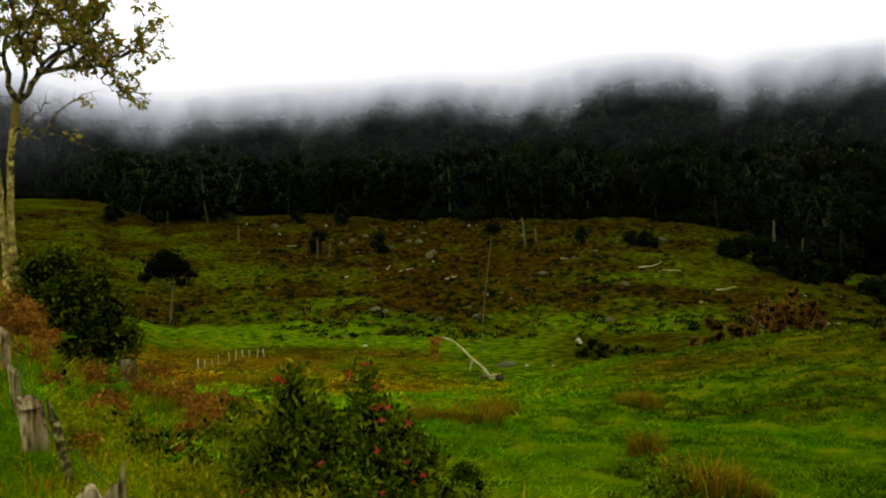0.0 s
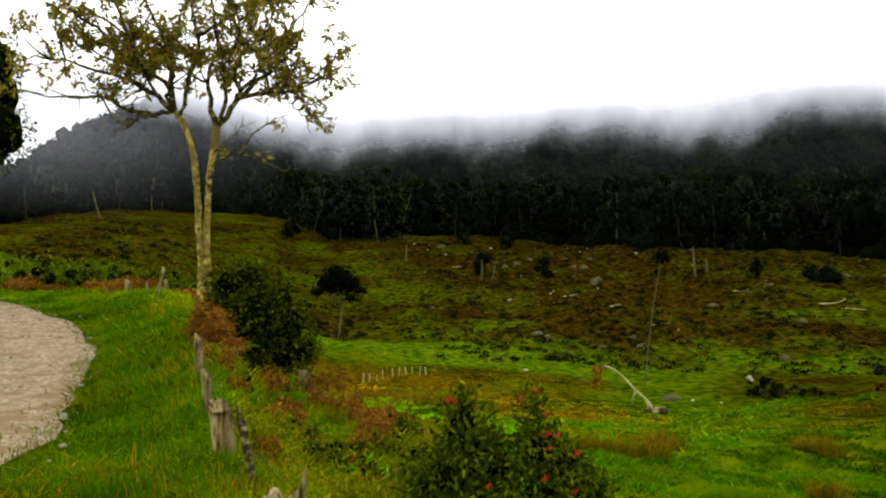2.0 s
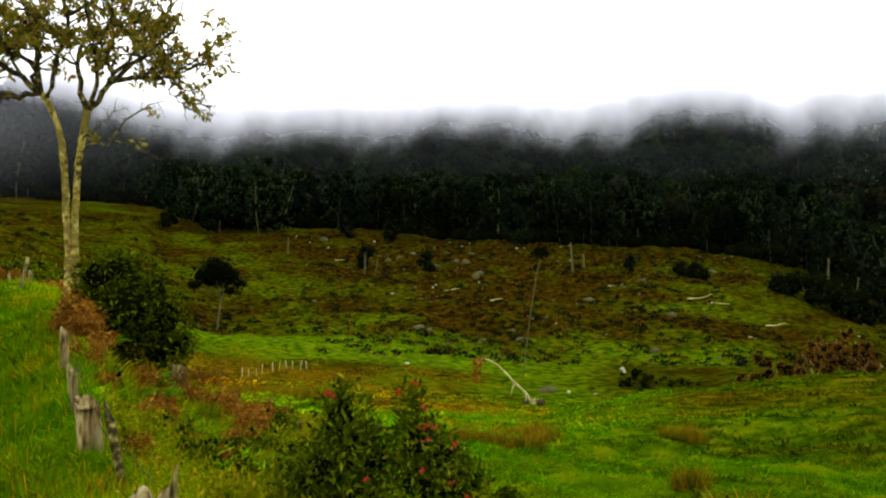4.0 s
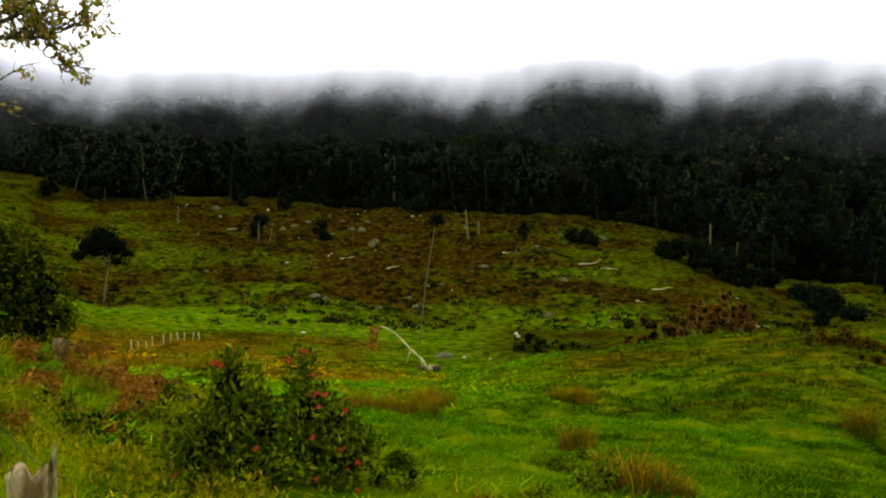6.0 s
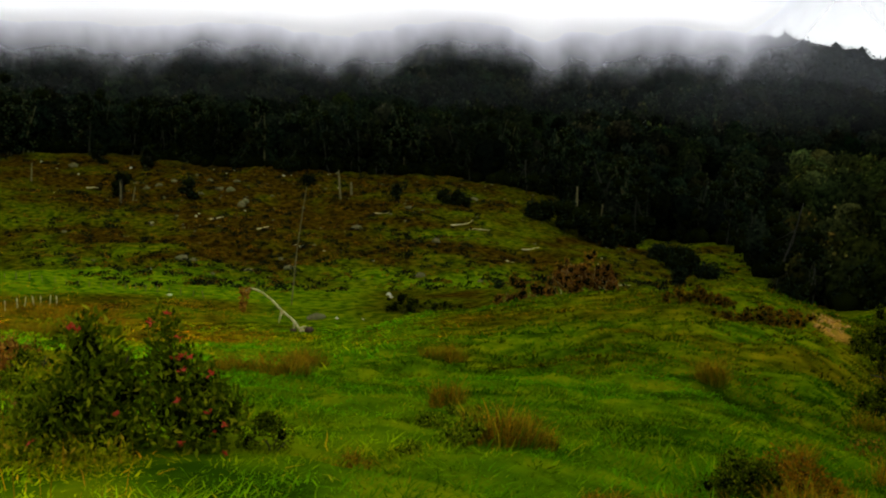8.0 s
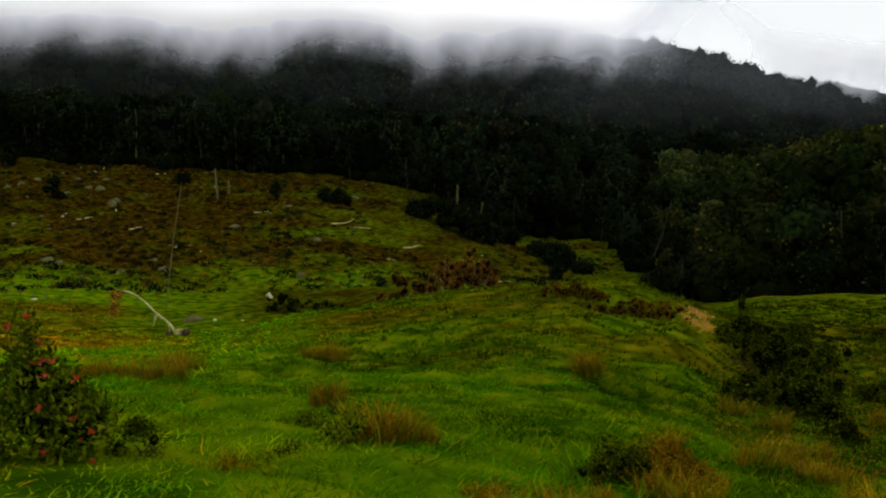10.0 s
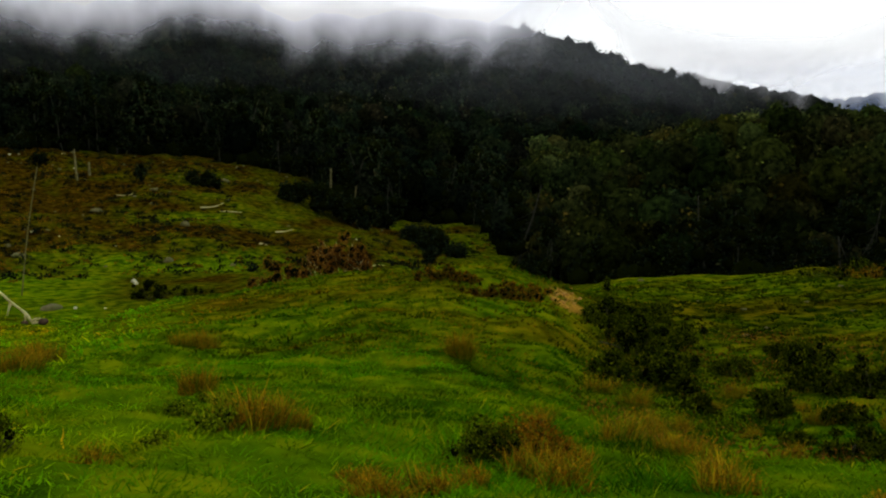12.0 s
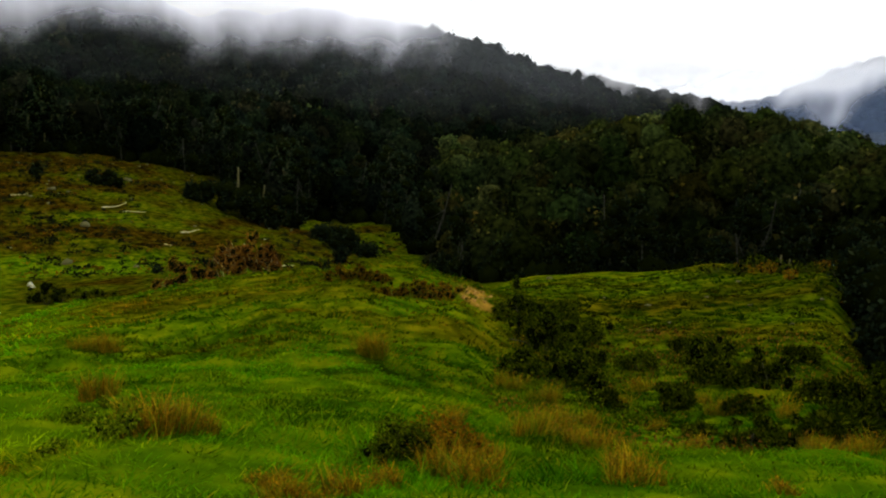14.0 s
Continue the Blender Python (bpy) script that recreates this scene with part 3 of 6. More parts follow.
def build_road():
    pts = road_line(320)
    t = unit(np.gradient(pts, axis=0))
    side = np.stack([-t[:, 1], t[:, 0]], 1)
    cross = np.linspace(-1, 1, 15)
    ragged = 1 + 0.10 * fnoise(np.arange(320) / 5.0, np.zeros(320), 51)[:, None] * np.sign(cross)[None]
    p = pts[:, None] + side[:, None] * (cross[None] * ROAD_HALF * ragged)[..., None]
    x, y = p[..., 0].ravel(), p[..., 1].ravel()
    c = np.tile(cross, 320)
    z = smooth_height(np.degrees(np.arctan2(-x, y)), np.hypot(x, y))
    z = z + 0.04 - 0.05 * np.abs(c) ** 6 - 0.03 * np.exp(-((np.abs(c) - 0.5) / 0.16) ** 2) + 0.012 * fnoise(x * 2.2, y * 2.2, 53)
    i = np.arange(319)[:, None] * 15 + np.arange(14)[None]
    quads = np.stack([i, i + 1, i + 16, i + 15], -1).reshape(-1, 4)
    ob = new("road", mesh_of("road", np.stack([x, y, z], 1), [quads], M_ROAD, smooth=True))
    tagged(ob, "pale unpaved gravel road curving away beside a grass verge", "road", kind="structure")
    rng = np.random.default_rng(5)
    h = Heap()
    for _ in range(3200):
        q = rng.integers(40, 300)
        c = rng.uniform(-1.12, 1.12)
        xy = pts[q] + side[q] * c * ROAD_HALF + rng.uniform(-0.2, 0.2, 2)
        s = 0.008 + 0.045 * rng.uniform() ** 3
        v, f = lump((s, s * 0.8, s * 0.5), rng, ICO1, 0.4)
        z0 = float(smooth_height(np.degrees(np.arctan2(-xy[:1], xy[1:])), np.hypot(xy[:1], xy[1:]))[0])
        h.add(v + np.array([xy[0], xy[1], z0 + 0.025]), [f])
    ob = new("loose_gravel", h.mesh("loose_gravel", M_GRIT))
    tagged(ob, "loose grey stones scattered on the gravel road", "gravel", kind="stuff")


build_road()


def build_road_grass():
    """Dry grass creeping over the middle and the edges of the road."""
    rng = np.random.default_rng(8)
    n = 5200
    q = rng.integers(110, 300, n)
    t = unit(np.gradient(ROAD_PTS_FINE, axis=0))
    side = np.stack([-t[:, 1], t[:, 0]], 1)
    c = np.where(rng.uniform(size=n) < 0.35, rng.normal(size=n) * 0.07 + 0.05, np.sign(rng.normal(size=n)) * (1.0 - np.abs(rng.normal(size=n)) * 0.07))
    xy = ROAD_PTS_FINE[q] + side[q] * (c * ROAD_HALF)[:, None] + rng.uniform(-0.25, 0.25, (n, 2))
    x, y = xy[:, 0], xy[:, 1]
    keep = fnoise(x / 1.2, y / 1.2, 54) > np.where(np.abs(c) < 0.5, 0.0, -0.35)
    x, y = x[keep], y[keep]
    p = np.stack([x, y, smooth_height(np.degrees(np.arctan2(-x, y)), np.hypot(x, y)) + 0.01], 1)
    v, f = blades(p, rng.uniform(0.03, 0.10, len(x)), rng, 0.012, 1.0)
    g = rng.uniform(0.5, 1.2, len(x))
    h = Heap()
    h.add(v, f, np.repeat(np.stack([g * 1.7, g * 1.1, g], 1), 5, 0))
    tagged(new("road_grass", h.mesh("road_grass", M_GRASS)), "sparse dry grass creeping over the road edges", "grass", kind="stuff")


ROAD_PTS_FINE = road_line(320)
build_road_grass()


# ---- grass ----
def sample_disc(rng, n, b0, b1, r0, r1, power=1.0):
    """Points over a sector; power 1 spreads them evenly in distance, 2 evenly over the ground."""
    b = rng.uniform(b0, b1, n)
    r = (r0 ** power + rng.uniform(0, 1, n) * (r1 ** power - r0 ** power)) ** (1 / power)
    x, y = -r * np.sin(np.radians(b)), r * np.cos(np.radians(b))
    return x, y, b, r


def build_grass():
    rng = np.random.default_rng(11)
    for name, label, n, r0, r1, b0, b1, hgt, wid, each in (
            ("meadow_grass", "short lush green grass tufts on the near meadow", 25000, 4.0, 28, -66, 42, 0.085, 0.018, 7),
            ("far_meadow_grass", "tufted green pasture grass down the slope", 17000, 24, 85, -64, 34, 0.14, 0.04, 6)):
        x, y, b, r = sample_disc(rng, n, b0, b1, r0, r1, 1.2)
        keep = (road_distance(x, y) > ROAD_HALF - 0.1) & (slip(b, r) < 0.3) & ((r < 62) | (b > -6) | (b < -37))
        x, y, b, r = x[keep], y[keep], b[keep], r[keep]
        lush = fnoise(x / 1.3, y / 1.3, 61)
        tall = hgt * (0.5 + 0.9 * step(-0.5, 0.8, lush)) * rng.uniform(0.6, 1.5, len(x))
        # blade brightness by bearing is painted in, standing in for uneven light
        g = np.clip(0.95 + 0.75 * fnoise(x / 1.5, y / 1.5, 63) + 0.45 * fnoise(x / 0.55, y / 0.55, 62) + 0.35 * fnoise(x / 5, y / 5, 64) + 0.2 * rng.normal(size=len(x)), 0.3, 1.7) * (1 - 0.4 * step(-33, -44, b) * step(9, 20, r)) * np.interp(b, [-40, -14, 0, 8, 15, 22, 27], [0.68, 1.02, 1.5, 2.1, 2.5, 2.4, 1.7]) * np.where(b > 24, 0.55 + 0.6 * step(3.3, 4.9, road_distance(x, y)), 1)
        dry = np.clip(step(0.1, 0.7, fnoise(x / 2.3, y / 2.3, 66)) * 0.6 + 0.55 * step(30, 44, r) * (b < -10) * step(-0.3, 0.4, fnoise(x / 6, y / 6, 68)) + 0.6 * step(34, 50, r) * (b > -4) * step(-0.25, 0.3, fnoise(x / 8, y / 8, 70)), 0, 1)
        lime = step(-0.2, 0.5, fnoise(x / 3.1, y / 3.1, 69))
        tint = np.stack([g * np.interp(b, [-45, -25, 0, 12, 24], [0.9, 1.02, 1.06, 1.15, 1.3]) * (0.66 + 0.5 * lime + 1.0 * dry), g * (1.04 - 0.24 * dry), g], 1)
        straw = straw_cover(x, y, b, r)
        # straw colour, then brightness painted lower by bearing and distance
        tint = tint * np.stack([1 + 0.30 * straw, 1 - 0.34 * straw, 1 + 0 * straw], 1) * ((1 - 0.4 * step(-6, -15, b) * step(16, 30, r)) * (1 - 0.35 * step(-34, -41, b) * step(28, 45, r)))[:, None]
        m = np.repeat(np.arange(len(x)), each)
        a = rng.uniform(0, 2 * np.pi, len(m))
        q = rng.uniform(0, 1, len(m)) ** 0.7 * (0.05 + 1.1 * tall[m])
        px, py = x[m] + np.cos(a) * q, y[m] + np.sin(a) * q
        p = np.stack([px, py, np.repeat(height(x, y), each) - 0.015], 1)
        v, f = blades(p, tall[m] * rng.uniform(0.5, 1.1, len(m)), rng, wid * (0.55 + r[m] / 24), 1.3)
        out = np.stack([np.cos(a) * q, np.sin(a) * q, 0 * q], 1)
        v = v + np.repeat(out, 5, 0) * np.tile(np.array([0, 0, 0.6, 0.6, 1.2]), len(m))[:, None]
        h = Heap()
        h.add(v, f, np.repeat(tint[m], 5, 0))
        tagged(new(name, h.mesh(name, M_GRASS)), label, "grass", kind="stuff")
    # taller grass with seed heads on the verge
    x, y, b, r = sample_disc(rng, 36000, 19, 42, 4.5, 24, 1.0)
    d = road_distance(x, y)
    keep = d > ROAD_HALF - 0.12
    x, y, r, d = x[keep], y[keep], r[keep], d[keep]
    keep = rng.uniform(size=len(x)) < step(2.2, 3.6, d) * 0.6 + 0.3
    x, y, r, d = x[keep], y[keep], r[keep], d[keep]
    p = np.stack([x, y, height(x, y) - 0.01], 1)
    lush = step(3.3, 4.9, d + 0.8 * fnoise(x / 1.1, y / 1.1, 65))
    v, f = blades(p, rng.uniform(0.05, 0.12, len(x)) * (1 + 0.7 * lush), rng, 0.007 + r * 0.0004, 0.7)
    g = 0.9 + 0.35 * fnoise(x / 1.2, y / 1.2, 67) + 0.3 * fnoise(x / 0.4, y / 0.4, 60)
    h = Heap()
    h.add(v, f, np.repeat(np.stack([g * (0.9 + 1.6 * lush), g * (1.2 + 0.75 * lush), g * 0.9], 1), 5, 0))
    tagged(new("verge_grass", h.mesh("verge_grass", M_GRASS)), "tall unmown grass along the road verge", "grass", kind="stuff")


build_grass()


def build_stalks():
    """Pale seed stalks over the tall grass."""
    rng = np.random.default_rng(13)
    x, y, b, r = sample_disc(rng, 1500, 7, 36, 5.5, 20, 1.2)
    keep = road_distance(x, y) > ROAD_HALF + 1.0
    x, y, r = x[keep], y[keep], r[keep]
    p = np.stack([x, y, height(x, y)], 1)
    v, f = blades(p, rng.uniform(0.12, 0.30, len(x)), rng, 0.003 + r * 0.0003, 0.6)
    h = Heap()
    h.add(v, f, np.repeat(np.stack([rng.uniform(1.2, 2.0, len(x)), rng.uniform(1.2, 1.9, len(x)), rng.uniform(1.0, 4.0, len(x))], 1), 5, 0))
    tagged(new("seed_stalks", h.mesh("seed_stalks", M_DRY)), "pale dry seed stalks in the tall grass", "grass", kind="stuff")


build_stalks()


# ---- plants ----
def tussock_mesh(name, rng, radius, tall, n, mat, green=0.35):
    """A clump of stiff blades fanning out."""
    n, tall = int(n * 3.3), tall * 1.08
    tufts = rng.integers(6, 11)
    which = rng.integers(tufts, size=n)
    ta, tq = rng.uniform(0, 6.28, tufts), radius * rng.uniform(0, 0.6, tufts)
    base = np.stack([np.cos(ta) * tq * 1.3, np.sin(ta) * tq * 0.9, np.zeros(tufts)], 1)[which]
    a, q = rng.uniform(0, 2 * np.pi, n), rng.uniform(0, 1, n) ** 0.8
    p = base + np.stack([np.cos(a) * q, np.sin(a) * q, np.zeros(n)], 1) * radius * 0.42 - np.array([0, 0, 0.03])
    hgt = tall * rng.uniform(0.2, 1.05, n) * rng.uniform(0.3, 1.15, tufts)[which]
    v, f = blades(p, hgt, rng, rng.uniform(0.005, 0.013, n) * (0.6 + tall), 0.8)
    lean = np.repeat(p * np.array([1, 1, 0]), 5, 0) * (v[:, 2:] / tall) * 0.55
    v = v + lean * np.array([1, 1, 0])
    t = 0.75 + 0.5 * rng.uniform(size=n)
    tint = np.stack([t * (1 - green * rng.uniform(size=n)), t, t], 1)
    h = Heap()
    rust = np.tile(np.array([(0.5, 0.95, 1), (0.5, 0.95, 1), (0.9, 1, 1), (0.9, 1, 1), (1.15, 1.02, 1)]), (n, 1))
    h.add(v, f, np.repeat(tint, 5, 0) * rust)
    m = int(n * 0.8)
    k = rng.integers(n, size=m)
    q = p[k] + rng.normal(size=(m, 3)) * radius * 0.16
    q[:, 2] = hgt[k] * rng.uniform(0.15, 0.95, m)
    v, f = leaves(q, rng.uniform(0.02, 0.045, m) * (0.5 + tall), rng, 0.4, None, 0.2)
    t = rng.uniform(0.5, 1.25, (m, 1)) * np.ones((1, 3))
    t[:, 0] *= rng.uniform(0.6, 1.2, m)
    h.add(v, [f], np.repeat(t, 4, 0))
    return h.mesh(name, mat)


def leafy_mesh(name, rng, blobs, n, size, mat, aspect=0.5, droop=0.0, shell=0.45, shade=1.0):
    """Foliage: leaves over the outer shell of a few uneven blobs, with a dark inner mass."""
    h = Heap()
    weights = np.array([b[3] ** 2 for b in blobs])
    weights = weights / weights.sum()
    for (cx, cy, cz, rad, flat), w in zip(blobs, weights):
        k = max(8, int(n * w))
        d = unit(rng.normal(size=(k, 3)))
        q = shell + (1.08 - shell) * rng.uniform(size=(k, 1)) ** 0.6
        bumpy = 1 + 0.25 * fnoise(d[:, :1] * 2.2 + cx * 3, d[:, 1:2] * 2.2 + d[:, 2:] * 1.7 + cz, 71)
        p = np.array([cx, cy, cz]) + d * q * bumpy * rad * np.array([1, 1, flat])
        v, f = leaves(p, size * rng.uniform(0.6, 1.3, k), rng, aspect, d * 0.7, droop)
        t = shade * (0.7 + 0.6 * rng.uniform(size=(k, 1)))
        h.add(v, [f], np.repeat(t * np.ones((1, 3)), 4, 0))
    return h.mesh(name, mat)


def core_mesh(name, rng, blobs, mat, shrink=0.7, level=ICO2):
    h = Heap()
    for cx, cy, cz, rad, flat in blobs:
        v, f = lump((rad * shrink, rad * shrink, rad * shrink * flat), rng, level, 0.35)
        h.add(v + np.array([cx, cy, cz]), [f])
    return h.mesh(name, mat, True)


def shrub(place, rng, wide, tall, label, mat=None, stem_mat=None, n=900, size=0.06, group="", name="shrub", stems=4, core=True, aspect=0.45, shade=1.0, stem=0.02, ragged=False):
    """A bush: stems, near-black inner lumps painted as its shade, and leaves."""
    ob = thing(name, place, label, "bush", group, turn=rng.uniform(0, 6))
    blobs = []
    for k in range(rng.integers(7, 11)):
        a, q = rng.uniform(0, 6.28), rng.uniform(0.05, 0.85)
        blobs.append((math.cos(a) * wide * q / 1.6, math.sin(a) * wide * q / 1.6, tall * rng.uniform(0.2, 0.8) * (1 - 0.4 * q), min(wide, tall) * rng.uniform(0.16, 0.42), rng.uniform(0.7, 1.1)))
    if ragged:
        blobs = [(x0, y0, z0, r0 * 0.72, fl) for x0, y0, z0, r0, fl in blobs]
        for k in range(9):
            a, q = rng.uniform(0, 6.28), rng.uniform(0.2, 1.0)
            blobs.append((math.cos(a) * wide * q / 1.5, math.sin(a) * wide * q / 1.5, tall * rng.uniform(0.15, 1.0) * (1.1 - 0.5 * q), min(wide, tall) * rng.uniform(0.07, 0.17), rng.uniform(0.7, 1.6)))
    h = Heap()
    for k in range(stems):
        a = rng.uniform(0, 6.28)
        pts, rad, _ = limb((0.05 * math.cos(a), 0.05 * math.sin(a), -0.06), (math.cos(a) * 0.5, math.sin(a) * 0.5, 1), tall * 0.7, stem * tall + 0.006, rng, 4)
        v, f = tube(pts, rad, 5)
        h.add(v, f)
    part("stem", h.mesh("stem", stem_mat or M_BARK, True), ob)
    if core:
        part("foliage_shade_core", core_mesh("foliage_shade_core", rng, blobs, M_CORE, 0.62 if ragged else 0.4, ICO2 if ragged else ICO1), ob)
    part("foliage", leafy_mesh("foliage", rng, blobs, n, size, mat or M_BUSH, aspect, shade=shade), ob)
    return ob


def tussock(place, rng, radius, tall, n, label="clump of rust-brown rushes in short green grass", mat=None, group="rush clumps"):
    ob = new("rush_clump", tussock_mesh("rush_clump", rng, radius, tall, n, mat or M_DRY))
    ob.location = place
    return tagged(ob, label, "grass clump", group)


def frond_mesh(name, rng, count, length, mat):
    """Arching fern fronds with paired leaflets."""
    h = Heap()
    for _ in range(count):
        a = rng.uniform(0, 6.28)
        up = rng.uniform(0.5, 1.1)
        s = np.linspace(0, 1, 11)
        ln = length * rng.uniform(0.6, 1.1)
        x = ln * s * 0.8
        z = ln * (up * s - 0.75 * up * s ** 2.2)
        p = np.stack([x * math.cos(a), x * math.sin(a), z], 1)
        v, f = tube(p, np.linspace(0.006, 0.002, 11), 3)
        t = rng.uniform(0.7, 1.25)
        h.add(v, f, (t, t, t))
        side = np.array([-math.sin(a), math.cos(a), 0])
        fw = unit(np.gradient(p, axis=0))
        for sg in (-1, 1):
            base = p[2:]
            w = ln * 0.30 * (1 - s[2:]) ** 0.7 + 0.02
            tip = base + sg * side * w[:, None] + fw[2:] * w[:, None] * 0.35 - np.array([0, 0, 0.25]) * w[:, None]
            q = fw[2:] * (w * 0.16)[:, None]
            mid = (base + tip) / 2
            v = np.stack([base, mid + q, tip, mid - q], 1).reshape(-1, 3)
            h.add(v, [np.arange(len(v)).reshape(-1, 4)], (t, t, t))
    return h.mesh(name, mat)


def bracken(place, rng, wide, tall, label, group="bracken"):
    """A heap of dead fern: hanging brown leaflets with a few fronds on top."""
    ob = thing("bracken", place, label, "fern", group, turn=rng.uniform(0, 6))
    blobs = [(rng.normal() * wide * 0.22, rng.normal() * wide * 0.22, tall * rng.uniform(0.2, 0.9), wide * rng.uniform(0.14, 0.3), tall / wide * rng.uniform(0.8, 1.5)) for _ in range(6)]
    part("dead_leaves", leafy_mesh("dead_leaves", rng, blobs, int(800 * wide + 260), 0.06 + 0.05 * wide, M_FERN, 0.25, 0.9, 0.3, rng.uniform(0.6, 1.3)), ob)
    part("frond", frond_mesh("frond", rng, 9, wide * 0.55, M_FERN), ob)
    return ob


def fern(place, rng, count, length, mat, label, group="bracken"):
    ob = new("fern", frond_mesh("fern", rng, count, length, mat))
    ob.location = place
    return tagged(ob, label, "fern", group)


# ---- the forest ----
def crown_blobs(rng, radius, tall, k):
    out = []
    for q in range(k):
        a = rng.uniform(0, 6.28)
        s = rng.uniform(0.0, 1.0)
        d = radius * rng.uniform(0.1, 0.75) * (1 - 0.5 * s)
        out.append((math.cos(a) * d, math.sin(a) * d, tall * (0.16 + 0.74 * s), radius * rng.uniform(0.34, 0.56), 0.85))
    return out


def build_far_woods():
    """Closed canopy over the mountain and the hill: too many trees to count."""
    rng = np.random.default_rng(21)
    for name, label, r0, r1, b0, b1, gap, leaf_n, leaf_s, tree_h in (
            ("hillside_woods", "dark dense cloud forest above the pasture", 96, 330, -67, 47, 6.4, 90, 0.8, 11.5),
            ("mountain_woods", "dark dense cloud forest climbing into mist", 330, 760, -58, 47, 8.2, 34, 1.45, 12.0)):
        cells = []
        r = r0
        while r < r1:
            step_b = math.degrees(gap / r)
            bs = np.arange(b0, b1, step_b)
            cells.append(np.stack([bs + rng.uniform(-0.5, 0.5, len(bs)) * step_b, r + rng.uniform(-0.5, 0.5, len(bs)) * gap], 1))
            r += gap
        c = np.concatenate(cells)
        x, y = -c[:, 1] * np.sin(np.radians(c[:, 0])), c[:, 1] * np.cos(np.radians(c[:, 0]))
        keep = c[:, 1] > edge_distance(c[:, 0]) + 5 + 6 * fnoise(x / 14, y / 14, 81)
        x, y, r, b = x[keep], y[keep], c[keep, 1], c[keep, 0]
        z = height(x, y)
        n = len(x)
        grove = fnoise(x / 45, y / 45, 83)
        tall = tree_h * (0.85 + 0.35 * vnoise(x / 18, y / 18, 85)) * rng.uniform(0.75, 1.2, n)
        rad = gap * rng.uniform(0.45, 0.95, n)
        g = np.clip(0.85 * np.exp(0.45 * rng.normal(size=n)) * (1 + 0.4 * grove), 0.2, 1.5)
        tint = np.stack([g * (1 + 0.35 * (rng.uniform(size=n) < 0.13) + 0.12 * rng.normal(size=n)), g, g * (1 + 0.2 * rng.normal(size=n))], 1)
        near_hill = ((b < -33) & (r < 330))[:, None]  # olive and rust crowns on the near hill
        # tint grows with distance: shaded foot and lighter top are painted in
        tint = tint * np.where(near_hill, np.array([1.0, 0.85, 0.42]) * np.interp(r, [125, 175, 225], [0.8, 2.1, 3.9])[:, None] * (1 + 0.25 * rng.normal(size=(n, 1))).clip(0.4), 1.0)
        centre = np.stack([x, y, z + tall - rad], 1)
        # inner mass
        cv, cf = ICO2 if r0 < 300 else ICO1
        wob = 1 + 0.11 * rng.normal(size=(n, len(cv), 1))
        v = centre[:, None] + cv[None] * wob * (rad[:, None, None] * np.array([0.82, 0.82, 0.95]))
        v[..., 2] -= rad[:, None] * 0.08
        f = (cf[None] + (np.arange(n) * len(cv))[:, None, None]).reshape(-1, 3)
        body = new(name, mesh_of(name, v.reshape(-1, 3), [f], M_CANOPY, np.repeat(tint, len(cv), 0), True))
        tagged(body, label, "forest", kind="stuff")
        # leaf sprays over the dome
        d = rng.normal(size=(n, leaf_n, 3))
        d[..., 2] = d[..., 2] + 0.35
        d = unit(d)
        lobes = 1 + 0.16 * np.sin(d[..., :1] * 5 + x[:, None, None]) * np.sin(d[..., 1:2] * 5 + y[:, None, None])
        p = centre[:, None] + d * rad[:, None, None] * lobes * rng.uniform(0.75, 0.97, (n, leaf_n, 1)) * np.array([1, 1, 1.0])
        p = p.reshape(-1, 3)
        s = (leaf_s * rng.uniform(0.6, 1.3, (n, leaf_n)) * (rad / gap / 0.68)[:, None]).ravel()
        v, f = leaves(p, s, rng, 0.75, d.reshape(-1, 3) * 0.9)
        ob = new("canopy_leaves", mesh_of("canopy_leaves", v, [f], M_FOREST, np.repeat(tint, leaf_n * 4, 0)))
        tagged(ob, "leaf sprays of the dark forest canopy", "foliage", kind="stuff")


build_far_woods()


def build_ridge_woods():
    """Woods on the far ridge, kilometres off."""
    rng = np.random.default_rng(77)
    n = 3800
    x, y, b, r = sample_disc(rng, n, -66, -39, 1500, 2600, 2.0)
    x[2600:], y[2600:], b[2600:], r[2600:] = sample_disc(rng, 1200, -57, -38, 860, 1260, 2.0)
    s = np.where(r > 1400, rng.uniform(9, 20, n), rng.uniform(4, 8, n))
    cv, cf = ICO1
    v = np.stack([x, y, height(x, y)], 1)[:, None] + cv[None] * s[:, None, None] * (1 + 0.15 * rng.normal(size=(n, len(cv), 1)))
    f = (cf[None] + (np.arange(n) * len(cv))[:, None, None]).reshape(-1, 3)
    t = np.repeat(rng.uniform(0.6, 1.6, (n, 1)) * np.ones((1, 3)), len(cv), 0)
    tagged(new("ridge_woods", mesh_of("ridge_woods", v.reshape(-1, 3), [f], M_CANOPY, t)), "forest on a far blue mountain ridge", "forest", kind="stuff")


build_ridge_woods()


